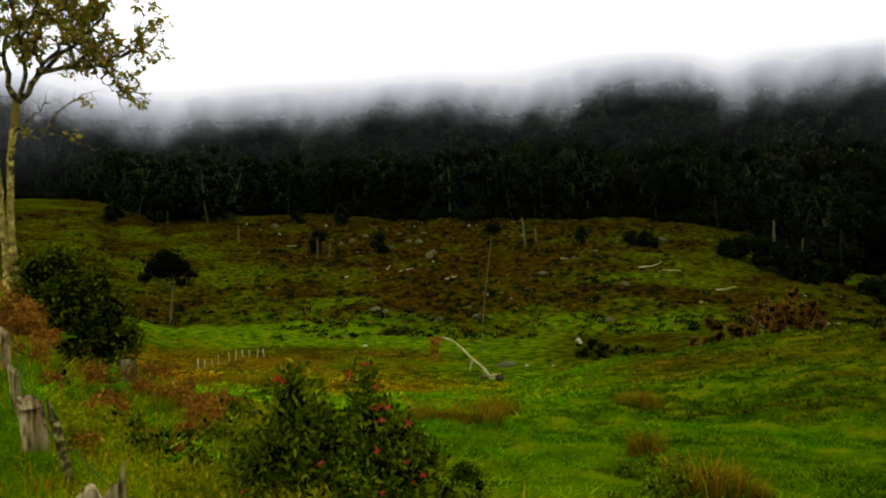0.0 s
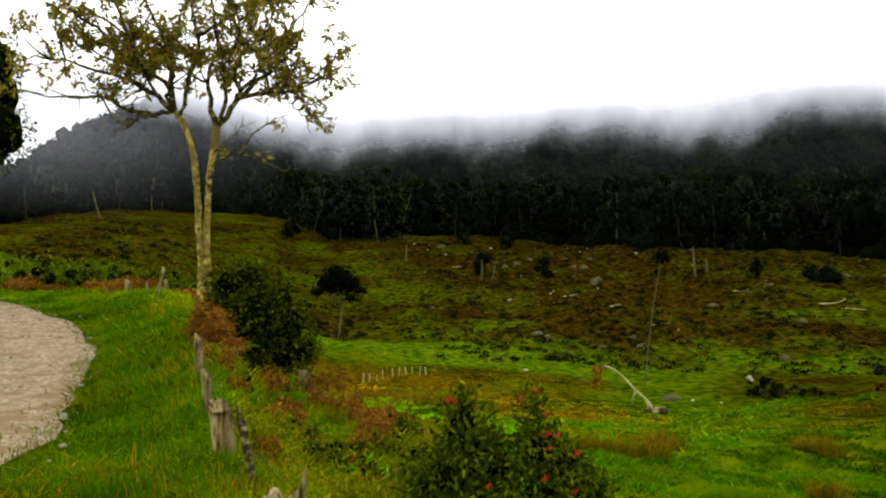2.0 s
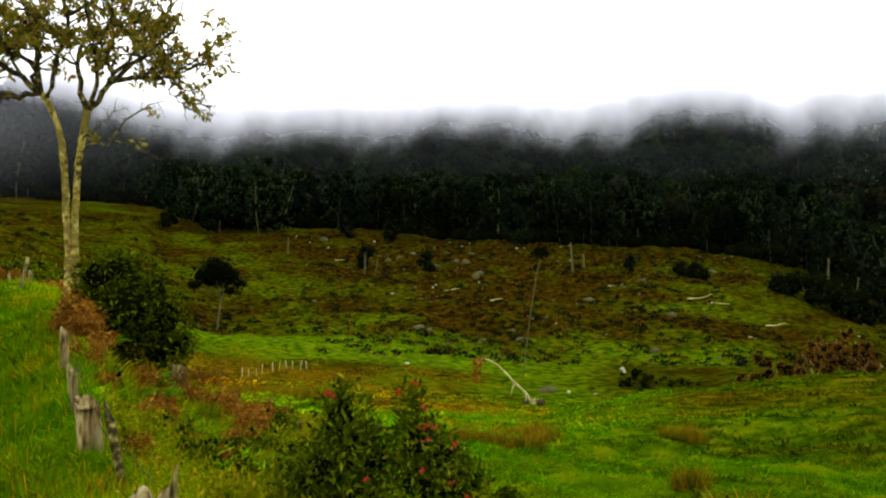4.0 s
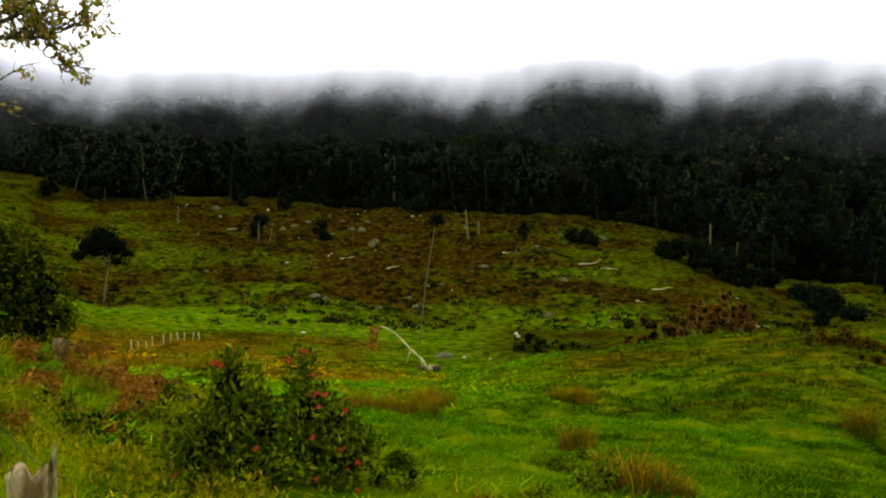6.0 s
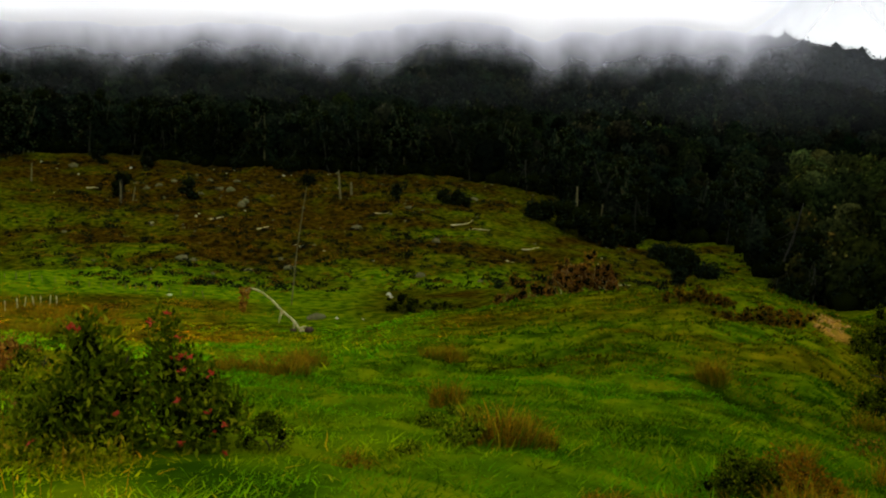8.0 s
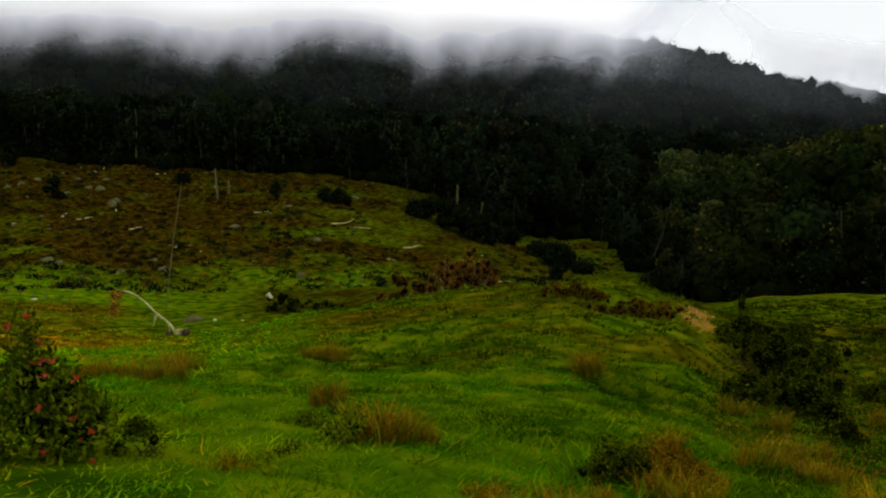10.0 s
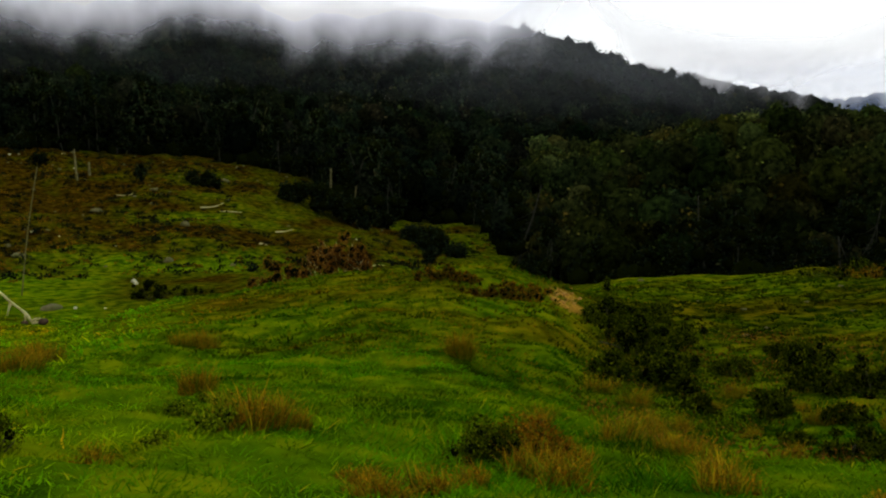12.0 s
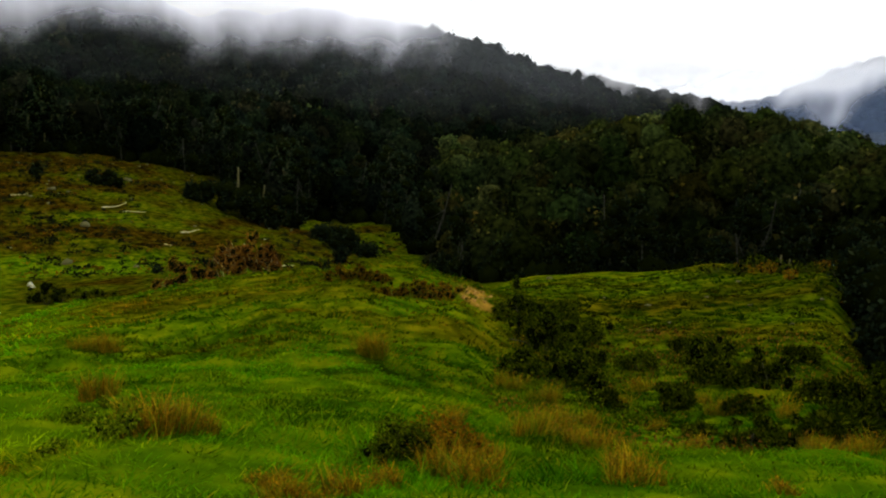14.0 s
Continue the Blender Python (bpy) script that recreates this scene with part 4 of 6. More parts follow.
def forest_tree(place, rng, tall, radius, label, n=620, leaf=0.55, pale=True, group="trees at the forest edge", shade=1.0):
    """A tree of the forest edge: trunk, a few limbs, a broken crown."""
    ob = thing("tree", place, label, "tree", group, turn=rng.uniform(0, 6))
    pts, rad, _ = limb((0, 0, -0.3), (rng.normal() * 0.05, rng.normal() * 0.05, 1), tall * 0.86, 0.008 * tall + 0.05, rng, 7, 0.06)
    h = Heap()
    v, f = tube(pts, rad, 7)
    h.add(v, f)
    blobs = crown_blobs(rng, radius, tall, 11)
    for cx, cy, cz, r, _ in blobs[:5]:
        s = pts[rng.integers(3, 6)]
        mid = (s + np.array([cx, cy, cz])) / 2 + rng.normal(size=3) * 0.3
        v, f = tube([s, mid, (cx, cy, cz)], [0.10, 0.07, 0.03], 5)
        h.add(v, f)
    part("trunk", h.mesh("trunk", M_PALE if pale else M_TRUNK, True), ob, "pale bark" if pale else "")
    part("crown_shade_core", core_mesh("crown_shade_core", rng, blobs, M_CORE, 0.7, ICO1), ob)
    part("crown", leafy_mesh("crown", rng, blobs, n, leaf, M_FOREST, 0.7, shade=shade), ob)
    return ob


def build_forest_edge():
    rng = np.random.default_rng(31)
    kinds = [forest_tree(spot(b, edge_distance(b) + 3), rng, rng.uniform(11, 19), rng.uniform(3.0, 4.6), "tall dark-leaved tree with a pale trunk at the forest edge" if k == 1 else "tall dark-leaved tree at the forest edge", pale=k == 1)
             for k, b in enumerate((32, 26, 20.5, 16, 9, 2, -6, -13))]
    low = [forest_tree(spot(b, edge_distance(b) + 2), rng, rng.uniform(6, 9), rng.uniform(2.6, 3.8), "low spreading dark tree at the forest edge", n=380, pale=False)
           for b in (35, 14, -20, -27)]
    tops = [forest_tree(spot(b, edge_distance(b) + 7), rng, t, q, "broad-crowned olive-green tree standing out of the dark forest", n=820, leaf=0.62, pale=True, shade=sh)
            for b, t, q, sh in ((18.2, 15, 5.0, 2.3), (15.6, 13, 4.6, 2.0), (3.5, 16, 4.4, 1.9), (-9.5, 17, 4.8, 2.2), (-19.0, 14, 4.4, 2.6))]
    for k in range(52):
        b = -32 + 70 * (k + rng.uniform(0, 0.9)) / 52
        p = spot(b, float(edge_distance(b)) + 3 + 55 * rng.uniform() ** 1.5)
        copy_thing(tops[rng.integers(len(tops))], Matrix.LocRotScale(p, Euler((0, 0, rng.uniform(0, 6.28))), None) @ Matrix.Scale(rng.uniform(0.7, 1.15), 4))
    for b, r in ((17.2, 231), (16.4, 236), (14.8, 228), (14.0, 232), (18.9, 240), (13.4, 236)):
        copy_thing(tops[rng.integers(2)], Matrix.LocRotScale(spot(b, r), Euler((0, 0, rng.uniform(0, 6.28))), None) @ Matrix.Scale(rng.uniform(0.75, 1.0), 4))
    for k in range(66):
        b = -33 + 72 * (k + rng.uniform(0, 0.8)) / 66
        src = kinds[rng.integers(len(kinds))] if rng.uniform() < 0.62 else low[rng.integers(len(low))]
        p = spot(b, float(edge_distance(b)) + rng.uniform(-4, 8))
        copy_thing(src, Matrix.LocRotScale(p, Euler((0, 0, rng.uniform(0, 6.28))), None) @ Matrix.Scale(rng.uniform(0.8, 1.2), 4))
    for k in range(30):
        b = -33.5 - 29 * (k + rng.uniform(0, 0.8)) / 30
        src = kinds[rng.choice([0, 2, 3, 5])] if rng.uniform() < 0.25 else low[rng.integers(len(low))]
        p = spot(b, float(edge_distance(b)) + rng.uniform(-2, 8))
        copy_thing(src, Matrix.LocRotScale(p, Euler((0, 0, rng.uniform(0, 6.28))), None) @ Matrix.Scale(rng.uniform(0.6, 0.85), 4))
    return kinds, low


KINDS, LOW = build_forest_edge()


def build_thicket():
    """Undergrowth that closes the foot of the forest, its shade painted in black."""
    rng = np.random.default_rng(37)
    body, leaf = Heap(), Heap()
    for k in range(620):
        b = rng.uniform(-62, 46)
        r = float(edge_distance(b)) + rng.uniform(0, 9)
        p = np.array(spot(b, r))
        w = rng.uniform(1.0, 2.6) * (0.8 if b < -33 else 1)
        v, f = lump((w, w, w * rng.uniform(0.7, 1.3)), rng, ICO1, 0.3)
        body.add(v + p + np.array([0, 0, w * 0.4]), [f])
        d = unit(rng.normal(size=(26, 3)))
        d[:, 2] = np.abs(d[:, 2])
        v, f = leaves(p + np.array([0, 0, w * 0.4]) + d * w, rng.uniform(0.4, 0.8, 26), rng, 0.7, d)
        t = rng.uniform(0.3, 0.9)
        leaf.add(v, [f], (t, t, t))
    tagged(new("thicket", body.mesh("thicket", M_CORE)), "undergrowth lumps painted black as shade at the forest foot", "undergrowth", kind="stuff")
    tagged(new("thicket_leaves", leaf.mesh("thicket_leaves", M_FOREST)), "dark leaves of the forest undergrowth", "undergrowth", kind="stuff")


build_thicket()


# ---- mist on the mountain ----
def build_mist(name, dist, bottom, thick, b0, b1, seed, mat, label, veil=None, top=None, spread=(-1.9, 3.0), rough=1.0):
    """A sheet of cloud: clear below the bottom line, thick above it, with drifting tongues that hang down."""
    b, e = np.meshgrid(np.linspace(b0, b1, 220), np.concatenate([np.linspace(2.0, 19, 74), np.linspace(20, 40, 6)]), indexing="ij")
    low = np.interp(b, *bottom)
    warp = b + 2.2 * fnoise(b / 6.5, e / 6, seed + 3, 2)
    tongue = fnoise(warp / 3.3 + e / 7, e / 6, seed, 3)
    puff = fnoise(b / 1.1 + e / 3, e / 2.2, seed + 5, 3)
    drift = fnoise(b / 7, e / 9, seed + 9, 2)
    rise = step(*spread, e - low + rough * ((1.0 * tongue + 0.6 * puff) * (1 - 0.85 * step(-1.0, 2.5, e - low)) + 0.5 * drift)) ** 1.5
    if veil:
        rise = np.maximum(rise, np.interp(b, *veil) * step(3.0, 9.0, e + 0.4 * puff))
    if top:
        rise = rise * (1 - step(0.0, 2.4, e - np.interp(b, *top)))
    side = step(b0, b0 + 8, b) * (1 - step(b1 - 8, b1, b))
    x, y = -dist * np.sin(np.radians(b)), dist * np.cos(np.radians(b))
    z = 1.7 + dist * np.tan(np.radians(e))
    i, j = np.meshgrid(np.arange(219), np.arange(79), indexing="ij")
    q = np.stack([i * 80 + j, (i + 1) * 80 + j, (i + 1) * 80 + j + 1, i * 80 + j + 1], -1).reshape(-1, 4)
    ob = new(name, mesh_of(name, np.stack([x, y, z], -1).reshape(-1, 3), [q], mat, (rise * thick * side).ravel(), True, "mist_amount"))
    tagged(ob, label, "mist", kind="stuff")


M_MIST = mist_material("mist", 1.0, (0.84, 0.86, 0.95), (0.99, 0.99, 1.0))
M_FARMIST = mist_material("far_mist", 1.0, (0.85, 0.86, 0.92))
LOWER = ([-62, -41, -38, -35, -33, -30.5, -29, -26, -23, -20, -18, -16, -12, -8, -5, 0, 6, 12, 20, 26, 31, 36, 44],
         [10, 9.6, 9.3, 9.0, 8.5, 7.5, 8.0, 8.5, 8.3, 8.7, 7.8, 8.9, 9.4, 9.1, 8.6, 8.8, 8.4, 8.1, 8.0, 9.2, 10.4, 10.2, 10.0])
VEIL = ([-50, 20, 27, 33, 37, 50], [0, 0, 0.02, 0.06, 0.08, 0.1])
for q, (dist, thick) in enumerate(((200, 0.86), (212, 0.9))):
    build_mist("mist_bank", dist, (LOWER[0], [v + 0.5 * q for v in LOWER[1]]), thick, -38, 58, 91 + 7 * q, M_MIST, "low white cloud hanging on the forested mountain", VEIL)
RIDGE_LOW = ([-75, -54, -51, -48, -45, -42, -39.5, -37], [7.5, 6.4, 5.4, 5.5, 5.6, 6.3, 7.0, 9.5])
build_mist("ridge_mist", 840, RIDGE_LOW, 0.6, -62, -34, 117, M_FARMIST, "thin white cloud along a wooded ridge", top=(RIDGE_LOW[0], [v + 1.0 for v in RIDGE_LOW[1]]), spread=(-1.6, 1.4), rough=1.5)
FAR_LOW = ([-75, -62, -58, -55, -52, -49, -40], [5.4, 5.2, 4.9, 4.5, 4.5, 4.8, 6.2])
build_mist("far_mist", 1450, FAR_LOW, 0.75, -80, -38, 131, M_FARMIST, "thin white cloud over far blue mountains", top=(FAR_LOW[0], [v + 0.9 for v in FAR_LOW[1]]), spread=(-1.6, 1.3), rough=1.9)


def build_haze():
    # distance blue is painted on a thin see-through sheet
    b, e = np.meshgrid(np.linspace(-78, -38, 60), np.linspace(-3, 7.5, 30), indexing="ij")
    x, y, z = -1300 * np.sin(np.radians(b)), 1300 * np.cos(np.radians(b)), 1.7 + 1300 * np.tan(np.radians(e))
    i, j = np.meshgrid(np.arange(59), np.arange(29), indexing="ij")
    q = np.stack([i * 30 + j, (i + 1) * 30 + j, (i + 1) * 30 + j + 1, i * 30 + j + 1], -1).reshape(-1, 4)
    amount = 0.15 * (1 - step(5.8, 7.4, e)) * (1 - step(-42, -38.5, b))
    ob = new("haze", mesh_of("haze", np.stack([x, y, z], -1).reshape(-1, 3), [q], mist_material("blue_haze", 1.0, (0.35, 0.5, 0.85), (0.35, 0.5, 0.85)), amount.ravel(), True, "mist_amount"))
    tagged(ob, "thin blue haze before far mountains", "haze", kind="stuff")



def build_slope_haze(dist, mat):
    """Grey haze painted on a see-through sheet before the upper mountain, well behind the forest edge."""
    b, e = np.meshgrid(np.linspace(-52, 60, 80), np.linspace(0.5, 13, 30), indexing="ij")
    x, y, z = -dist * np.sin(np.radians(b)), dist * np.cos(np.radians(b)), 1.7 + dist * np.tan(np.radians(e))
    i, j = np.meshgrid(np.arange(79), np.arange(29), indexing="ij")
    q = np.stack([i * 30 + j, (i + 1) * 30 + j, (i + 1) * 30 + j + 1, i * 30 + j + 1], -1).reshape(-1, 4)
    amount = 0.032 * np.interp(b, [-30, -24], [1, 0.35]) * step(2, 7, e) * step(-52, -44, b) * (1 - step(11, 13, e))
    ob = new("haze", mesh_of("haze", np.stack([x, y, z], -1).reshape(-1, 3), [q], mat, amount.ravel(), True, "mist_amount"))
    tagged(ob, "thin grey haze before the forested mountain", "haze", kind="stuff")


M_AIR = mist_material("grey_haze", 1.0, (0.62, 0.68, 0.74), (0.62, 0.68, 0.74))
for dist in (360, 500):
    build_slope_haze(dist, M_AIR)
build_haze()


# ---- roadside: the lichen tree ----
def lichen_tree():
    rng = np.random.default_rng(104)
    ob = thing("roadside_tree", spot(26.1, 14.4, -0.05), "slender tree with yellow lichen bark and sparse yellowing leaves", "tree", turn=radians(25.7), scale=0.945)
    stems = (([(-0.05, 0, -0.1), (-0.05, 0, 0.5), (-0.045, 0.02, 0.95), (-0.08, 0, 1.4), (-0.10, 0, 1.86), (-0.12, 0, 2.32), (-0.16, 0, 2.69), (-0.22, 0.02, 3.0), (-0.34, 0.03, 3.33), (-0.47, 0.04, 3.52)], [0.10, 0.072, 0.066, 0.058, 0.055, 0.052, 0.052, 0.05, 0.05, 0.05]),
             ([(0.06, 0.03, -0.1), (0.04, 0.03, 0.5), (0.035, 0.02, 0.95), (0.035, 0, 1.4), (0.05, 0, 1.86), (0.07, 0, 2.32), (0.12, 0, 2.69), (0.17, 0, 3.0), (0.20, -0.02, 3.28)], [0.09, 0.072, 0.066, 0.058, 0.053, 0.052, 0.054, 0.068, 0.058]))
    for pts, rad in stems:
        h = Heap()
        fine = pchip(np.linspace(0, 1, len(pts)), np.array(pts), np.linspace(0, 1, 34))
        v, f = tube(fine, np.interp(np.linspace(0, 1, 34), np.linspace(0, 1, len(rad)), rad), 10, 0.10, rng)
        h.add(v, f)
        part("trunk", h.mesh("trunk", M_LICHEN, True), ob, "trunk crusted with yellow and white lichen")
    # main limbs in (x, z), each drawn a little to the front or the back
    fork, crook, head = (-0.47, 3.52), (0.55, 3.75), (0.20, 3.28)
    limbs = (((fork, (-0.75, 3.44), (-1.10, 3.52), (-1.50, 3.70), (-1.95, 3.74), (-2.45, 3.72)), 0.3, 0.050),
             ((fork, (-0.70, 3.70), (-1.03, 3.88), (-1.48, 4.02), (-1.95, 4.14), (-2.50, 4.20)), -0.5, 0.050),
             ((fork, (-0.57, 3.90), (-0.85, 4.16), (-1.30, 4.44), (-1.75, 4.70), (-2.20, 5.00)), 0.6, 0.050),
             ((fork, (-0.52, 3.98), (-0.48, 4.35), (-0.66, 4.72), (-0.85, 5.08), (-1.00, 5.65)), -0.4, 0.050),
             (((-0.40, 3.45), (-0.25, 3.98), (-0.16, 4.35), (-0.10, 4.80), (-0.20, 5.45), (-0.1, 6.0)), 0.5, 0.045),
             ((head, (0.13, 3.70), (0.05, 4.07), (0.22, 4.53), (0.17, 5.08), (0.08, 5.65)), -0.6, 0.048),
             ((head, (0.36, 3.44), crook, (0.60, 3.92), (0.48, 4.17), (0.60, 4.55), (0.74, 4.92), (0.84, 5.55)), 0.3, 0.055),
             ((crook, (0.72, 3.80), (1.00, 3.87), (1.28, 3.88), (1.55, 3.95), (1.75, 4.04), (1.92, 4.15), (2.02, 4.32)), -0.3, 0.042),
             (((0.58, 3.90), (0.82, 4.12), (1.10, 4.30), (1.20, 4.55), (1.38, 4.90), (1.56, 5.35)), 0.5, 0.045),
             (((1.28, 3.88), (1.48, 3.66), (1.66, 3.40), (1.74, 3.18)), -0.2, 0.016),
             (((-0.75, 3.46), (-1.02, 3.38), (-1.20, 3.26)), 0.1, 0.032),
             ((fork, (-0.80, 3.85), (-1.00, 4.20), (-1.20, 4.70), (-1.50, 5.20)), -1.3, 0.040),
             ((fork, (-0.60, 3.85), (-0.50, 4.25), (-0.70, 4.60), (-0.60, 5.20)), 1.5, 0.040),
             ((crook, (0.80, 4.05), (0.95, 4.45), (1.10, 4.80), (1.05, 5.40)), 1.4, 0.040),
             ((head, (0.35, 3.75), (0.30, 4.15), (0.55, 4.50), (0.40, 5.10)), -1.5, 0.040),
             (((1.00, 3.87), (1.30, 4.15), (1.50, 4.32), (1.62, 4.60), (1.70, 4.95)), 0.9, 0.030),
             (((-1.30, 4.44), (-1.75, 4.85), (-2.15, 5.15), (-2.4, 5.6)), -0.3, 0.030), (((1.10, 4.30), (1.45, 4.60), (1.65, 4.95), (1.7, 5.4)), -0.2, 0.030), (((-1.00, 4.20), (-1.3, 4.75), (-1.9, 5.3), (-2.0, 5.8)), 0.3, 0.030),
             (((-0.85, 4.16), (-1.35, 4.30), (-1.85, 4.52), (-2.35, 4.62)), 0.2, 0.030), (((-0.48, 4.35), (-0.95, 4.80), (-1.30, 5.10), (-1.60, 5.60)), 0.3, 0.030), (((0.60, 4.55), (0.95, 4.80), (1.15, 5.20), (1.40, 5.70)), -0.4, 0.030), (((-0.10, 4.80), (0.25, 5.00), (0.45, 5.40), (0.50, 5.90)), 0.2, 0.030))
    tips = []
    for line, depth, radius in limbs:
        h = Heap()
        k = len(line)
        pts = np.array([(px, depth * (q / (k - 1)) ** 1.2, pz) for q, (px, pz) in enumerate(line)])
        pts = pchip(np.linspace(0, 1, k), pts, np.linspace(0, 1, 15))
        pts[1:-1] += rng.normal(size=(13, 3)) * 0.022
        v, f = tube(pts, np.linspace(radius, radius * 0.3, 15), 6, 0.12, rng)
        h.add(v, f)
        thin = radius < 0.035
        for c in range(4 if thin else 9):
            i = rng.integers(2 if thin else 5, 15)
            along = unit(pts[min(i + 1, 14)] - pts[i - 1])
            w2 = unit(along * 0.6 + rng.normal(size=3) * 0.75 + np.array([0, 0, -0.1 if radius < 0.02 else 0.38]))
            p2, r2, _ = limb(pts[i], w2, rng.uniform(0.4, 0.95) * (0.6 if thin else 1), 0.019, rng, 6, 0.32, 0.02)
            v, f = tube(p2, r2, 5, 0.1, rng)
            h.add(v, f)
            for m in range(4):
                j = rng.integers(1, 7)
                p3, r3, _ = limb(p2[j], unit(w2 + rng.normal(size=3) * 0.8), rng.uniform(0.18, 0.45), 0.008, rng, 4, 0.35, -0.02)
                v, f = tube(p3, r3, 4)
                h.add(v, f)
                if rng.uniform() < 0.85 and p3[-1][2] > (3.75 if p3[-1][0] < 0.6 else 3.2):
                    tips.append(p3[1:])
        part("limb", h.mesh("limb", M_LIMB, True), ob)
    # a low bare twig on one side
    h = Heap()
    for line in (((0.14, 2.86), (0.35, 2.82), (0.53, 2.80), (0.80, 2.73), (1.17, 2.62)), ((0.53, 2.82), (0.72, 3.05), (0.98, 3.28), (1.26, 3.46)), ((0.14, 2.80), (0.34, 2.98), (0.52, 3.14), (0.66, 3.36))):
        pts = pchip(np.linspace(0, 1, len(line)), np.array([(px, -0.1 * q, pz) for q, (px, pz) in enumerate(line)]), np.linspace(0, 1, 10))
        pts[1:] += rng.normal(size=(9, 3)) * 0.02
        v, f = tube(pts, np.linspace(0.022, 0.006, 10), 5, 0.1, rng)
        h.add(v, f)
        for k in range(7):
            p2, r2, _ = limb(pts[rng.integers(3, 10)], unit(np.array([0.8, 0, 0.1]) + rng.normal(size=3) * 0.7), 0.26, 0.006, rng, 4, 0.35, 0)
            v, f = tube(p2, r2, 4)
            h.add(v, f)
            if k == 0:
                tips.append(p2[2:])
    part("bare_twig", h.mesh("bare_twig", M_LIMB, True), ob)
    tips = np.concatenate(tips)
    n = 11500
    p = tips[rng.integers(len(tips), size=n)] + rng.normal(size=(n, 3)) * 0.04
    v, f = leaves(p, rng.uniform(0.06, 0.14, n), rng, 0.46, None, 0.35)
    part("crown", mesh_of("crown", v, [f], M_TREELEAF), ob, "sparse yellow-green leaves with brown ones among them")
    # a withered leaf hanging on a thread
    h = Heap()
    v, f = tube([(0.34, -0.1, 3.0), (0.35, -0.1, 2.4), (0.35, -0.1, 1.97)], [0.003, 0.002, 0.002], 4)
    h.add(v, f)
    v, f = lump((0.05, 0.03, 0.045), rng, ICO1, 0.4)
    h.add(v + np.array([0.35, -0.1, 1.93]), [f])
    part("hanging_leaf", h.mesh("hanging_leaf", M_FERN), ob, "withered orange leaf on a thread")


lichen_tree()


def dark_road_tree():
    rng = np.random.default_rng(7)
    ob = thing("roadside_tree", spot(41.7, 22, -0.1), "dense dark-green tree with drooping foliage by the road", "tree", turn=radians(45))
    pts, rad, _ = limb((0, 0, 0), (0.05, 0, 1), 7, 0.22, rng, 7, 0.05)
    h = Heap()
    v, f = tube(pts, rad, 8)
    h.add(v, f)
    blobs = [(0.4, 0, 5.6, 1.3, 0.9), (1.25, 0, 5.75, 0.85, 1.0), (1.2, 0.3, 5.0, 0.95, 1.1), (-1.2, 0, 5.4, 1.4, 1.0), (0.5, 1, 4.4, 1.2, 1.1), (1.45, -0.2, 4.25, 0.8, 0.8), (-0.8, -0.8, 4.0, 1.3, 1.1), (1.3, 0.1, 3.75, 0.6, 0.8)]
    for cx, cy, cz, r, _ in blobs:
        v, f = tube([pts[rng.integers(3, 7)], (cx / 2, cy / 2, cz - 0.6), (cx, cy, cz)], [0.07, 0.05, 0.02], 5)
        h.add(v, f)
    part("trunk", h.mesh("trunk", M_BARK, True), ob)
    part("crown_shade_core", core_mesh("crown_shade_core", rng, blobs, M_CORE, 0.8), ob)
    part("crown", leafy_mesh("crown", rng, blobs, 12000, 0.12, M_BUSH, 0.4, 0.8, 0.6, 0.5), ob)


dark_road_tree()


# ---- the old fence along the verge ----
def post(place, rng, tall, wide, label, lean=(0, 0), mat=None, group="old fence posts", flat=0.7, name="fence_post", split=0.15):
    """A weathered post: squarish, split and broken at the top."""
    h = Heap()
    k = 9
    z = np.concatenate([[-0.25], np.linspace(0, tall, k)])
    x = np.stack([lean[0] * np.maximum(z, 0), lean[1] * np.maximum(z, 0), z], 1)
    sides = 12
    ang = np.linspace(0, 2 * np.pi, sides, endpoint=False) + 0.3
    shape = 1 / np.maximum(np.abs(np.cos(ang)), np.abs(np.sin(ang))) ** 0.6
    rad = shape[None] * (wide / 2) * (1 + 0.07 * rng.normal(size=(1, sides)) + 0.04 * rng.normal(size=(k + 1, sides)))
    v = x[:, None] + np.stack([np.cos(ang) * rad, np.sin(ang) * rad * flat, np.zeros_like(rad)], -1)
    v[-1, :, 2] += split * tall * rng.uniform(-0.25, 0.25, sides)
    v[-1, :, 2] += split * tall * np.cos(ang - rng.uniform(0, 6))
    i = np.arange(k)[:, None] * sides
    j = np.arange(sides)[None]
    q = np.stack([i + j, i + (j + 1) % sides, i + sides + (j + 1) % sides, i + sides + j], -1).reshape(-1, 4)
    top = np.concatenate([v.reshape(-1, 3), v[-1].mean(0)[None] - np.array([[0, 0, 0.04 * tall]])])
    t = np.stack([np.arange(sides) + k * sides, (np.arange(sides) + 1) % sides + k * sides, np.full(sides, (k + 1) * sides)], 1)
    h.add(top, [q, t])
    ob = new(name, h.mesh(name, mat or M_WOOD))
    ob.matrix_world = Matrix.LocRotScale(place, Euler((0, 0, rng.uniform(-0.3, 0.3) + radians(24))), None)
    return tagged(ob, label, "fence post", group)


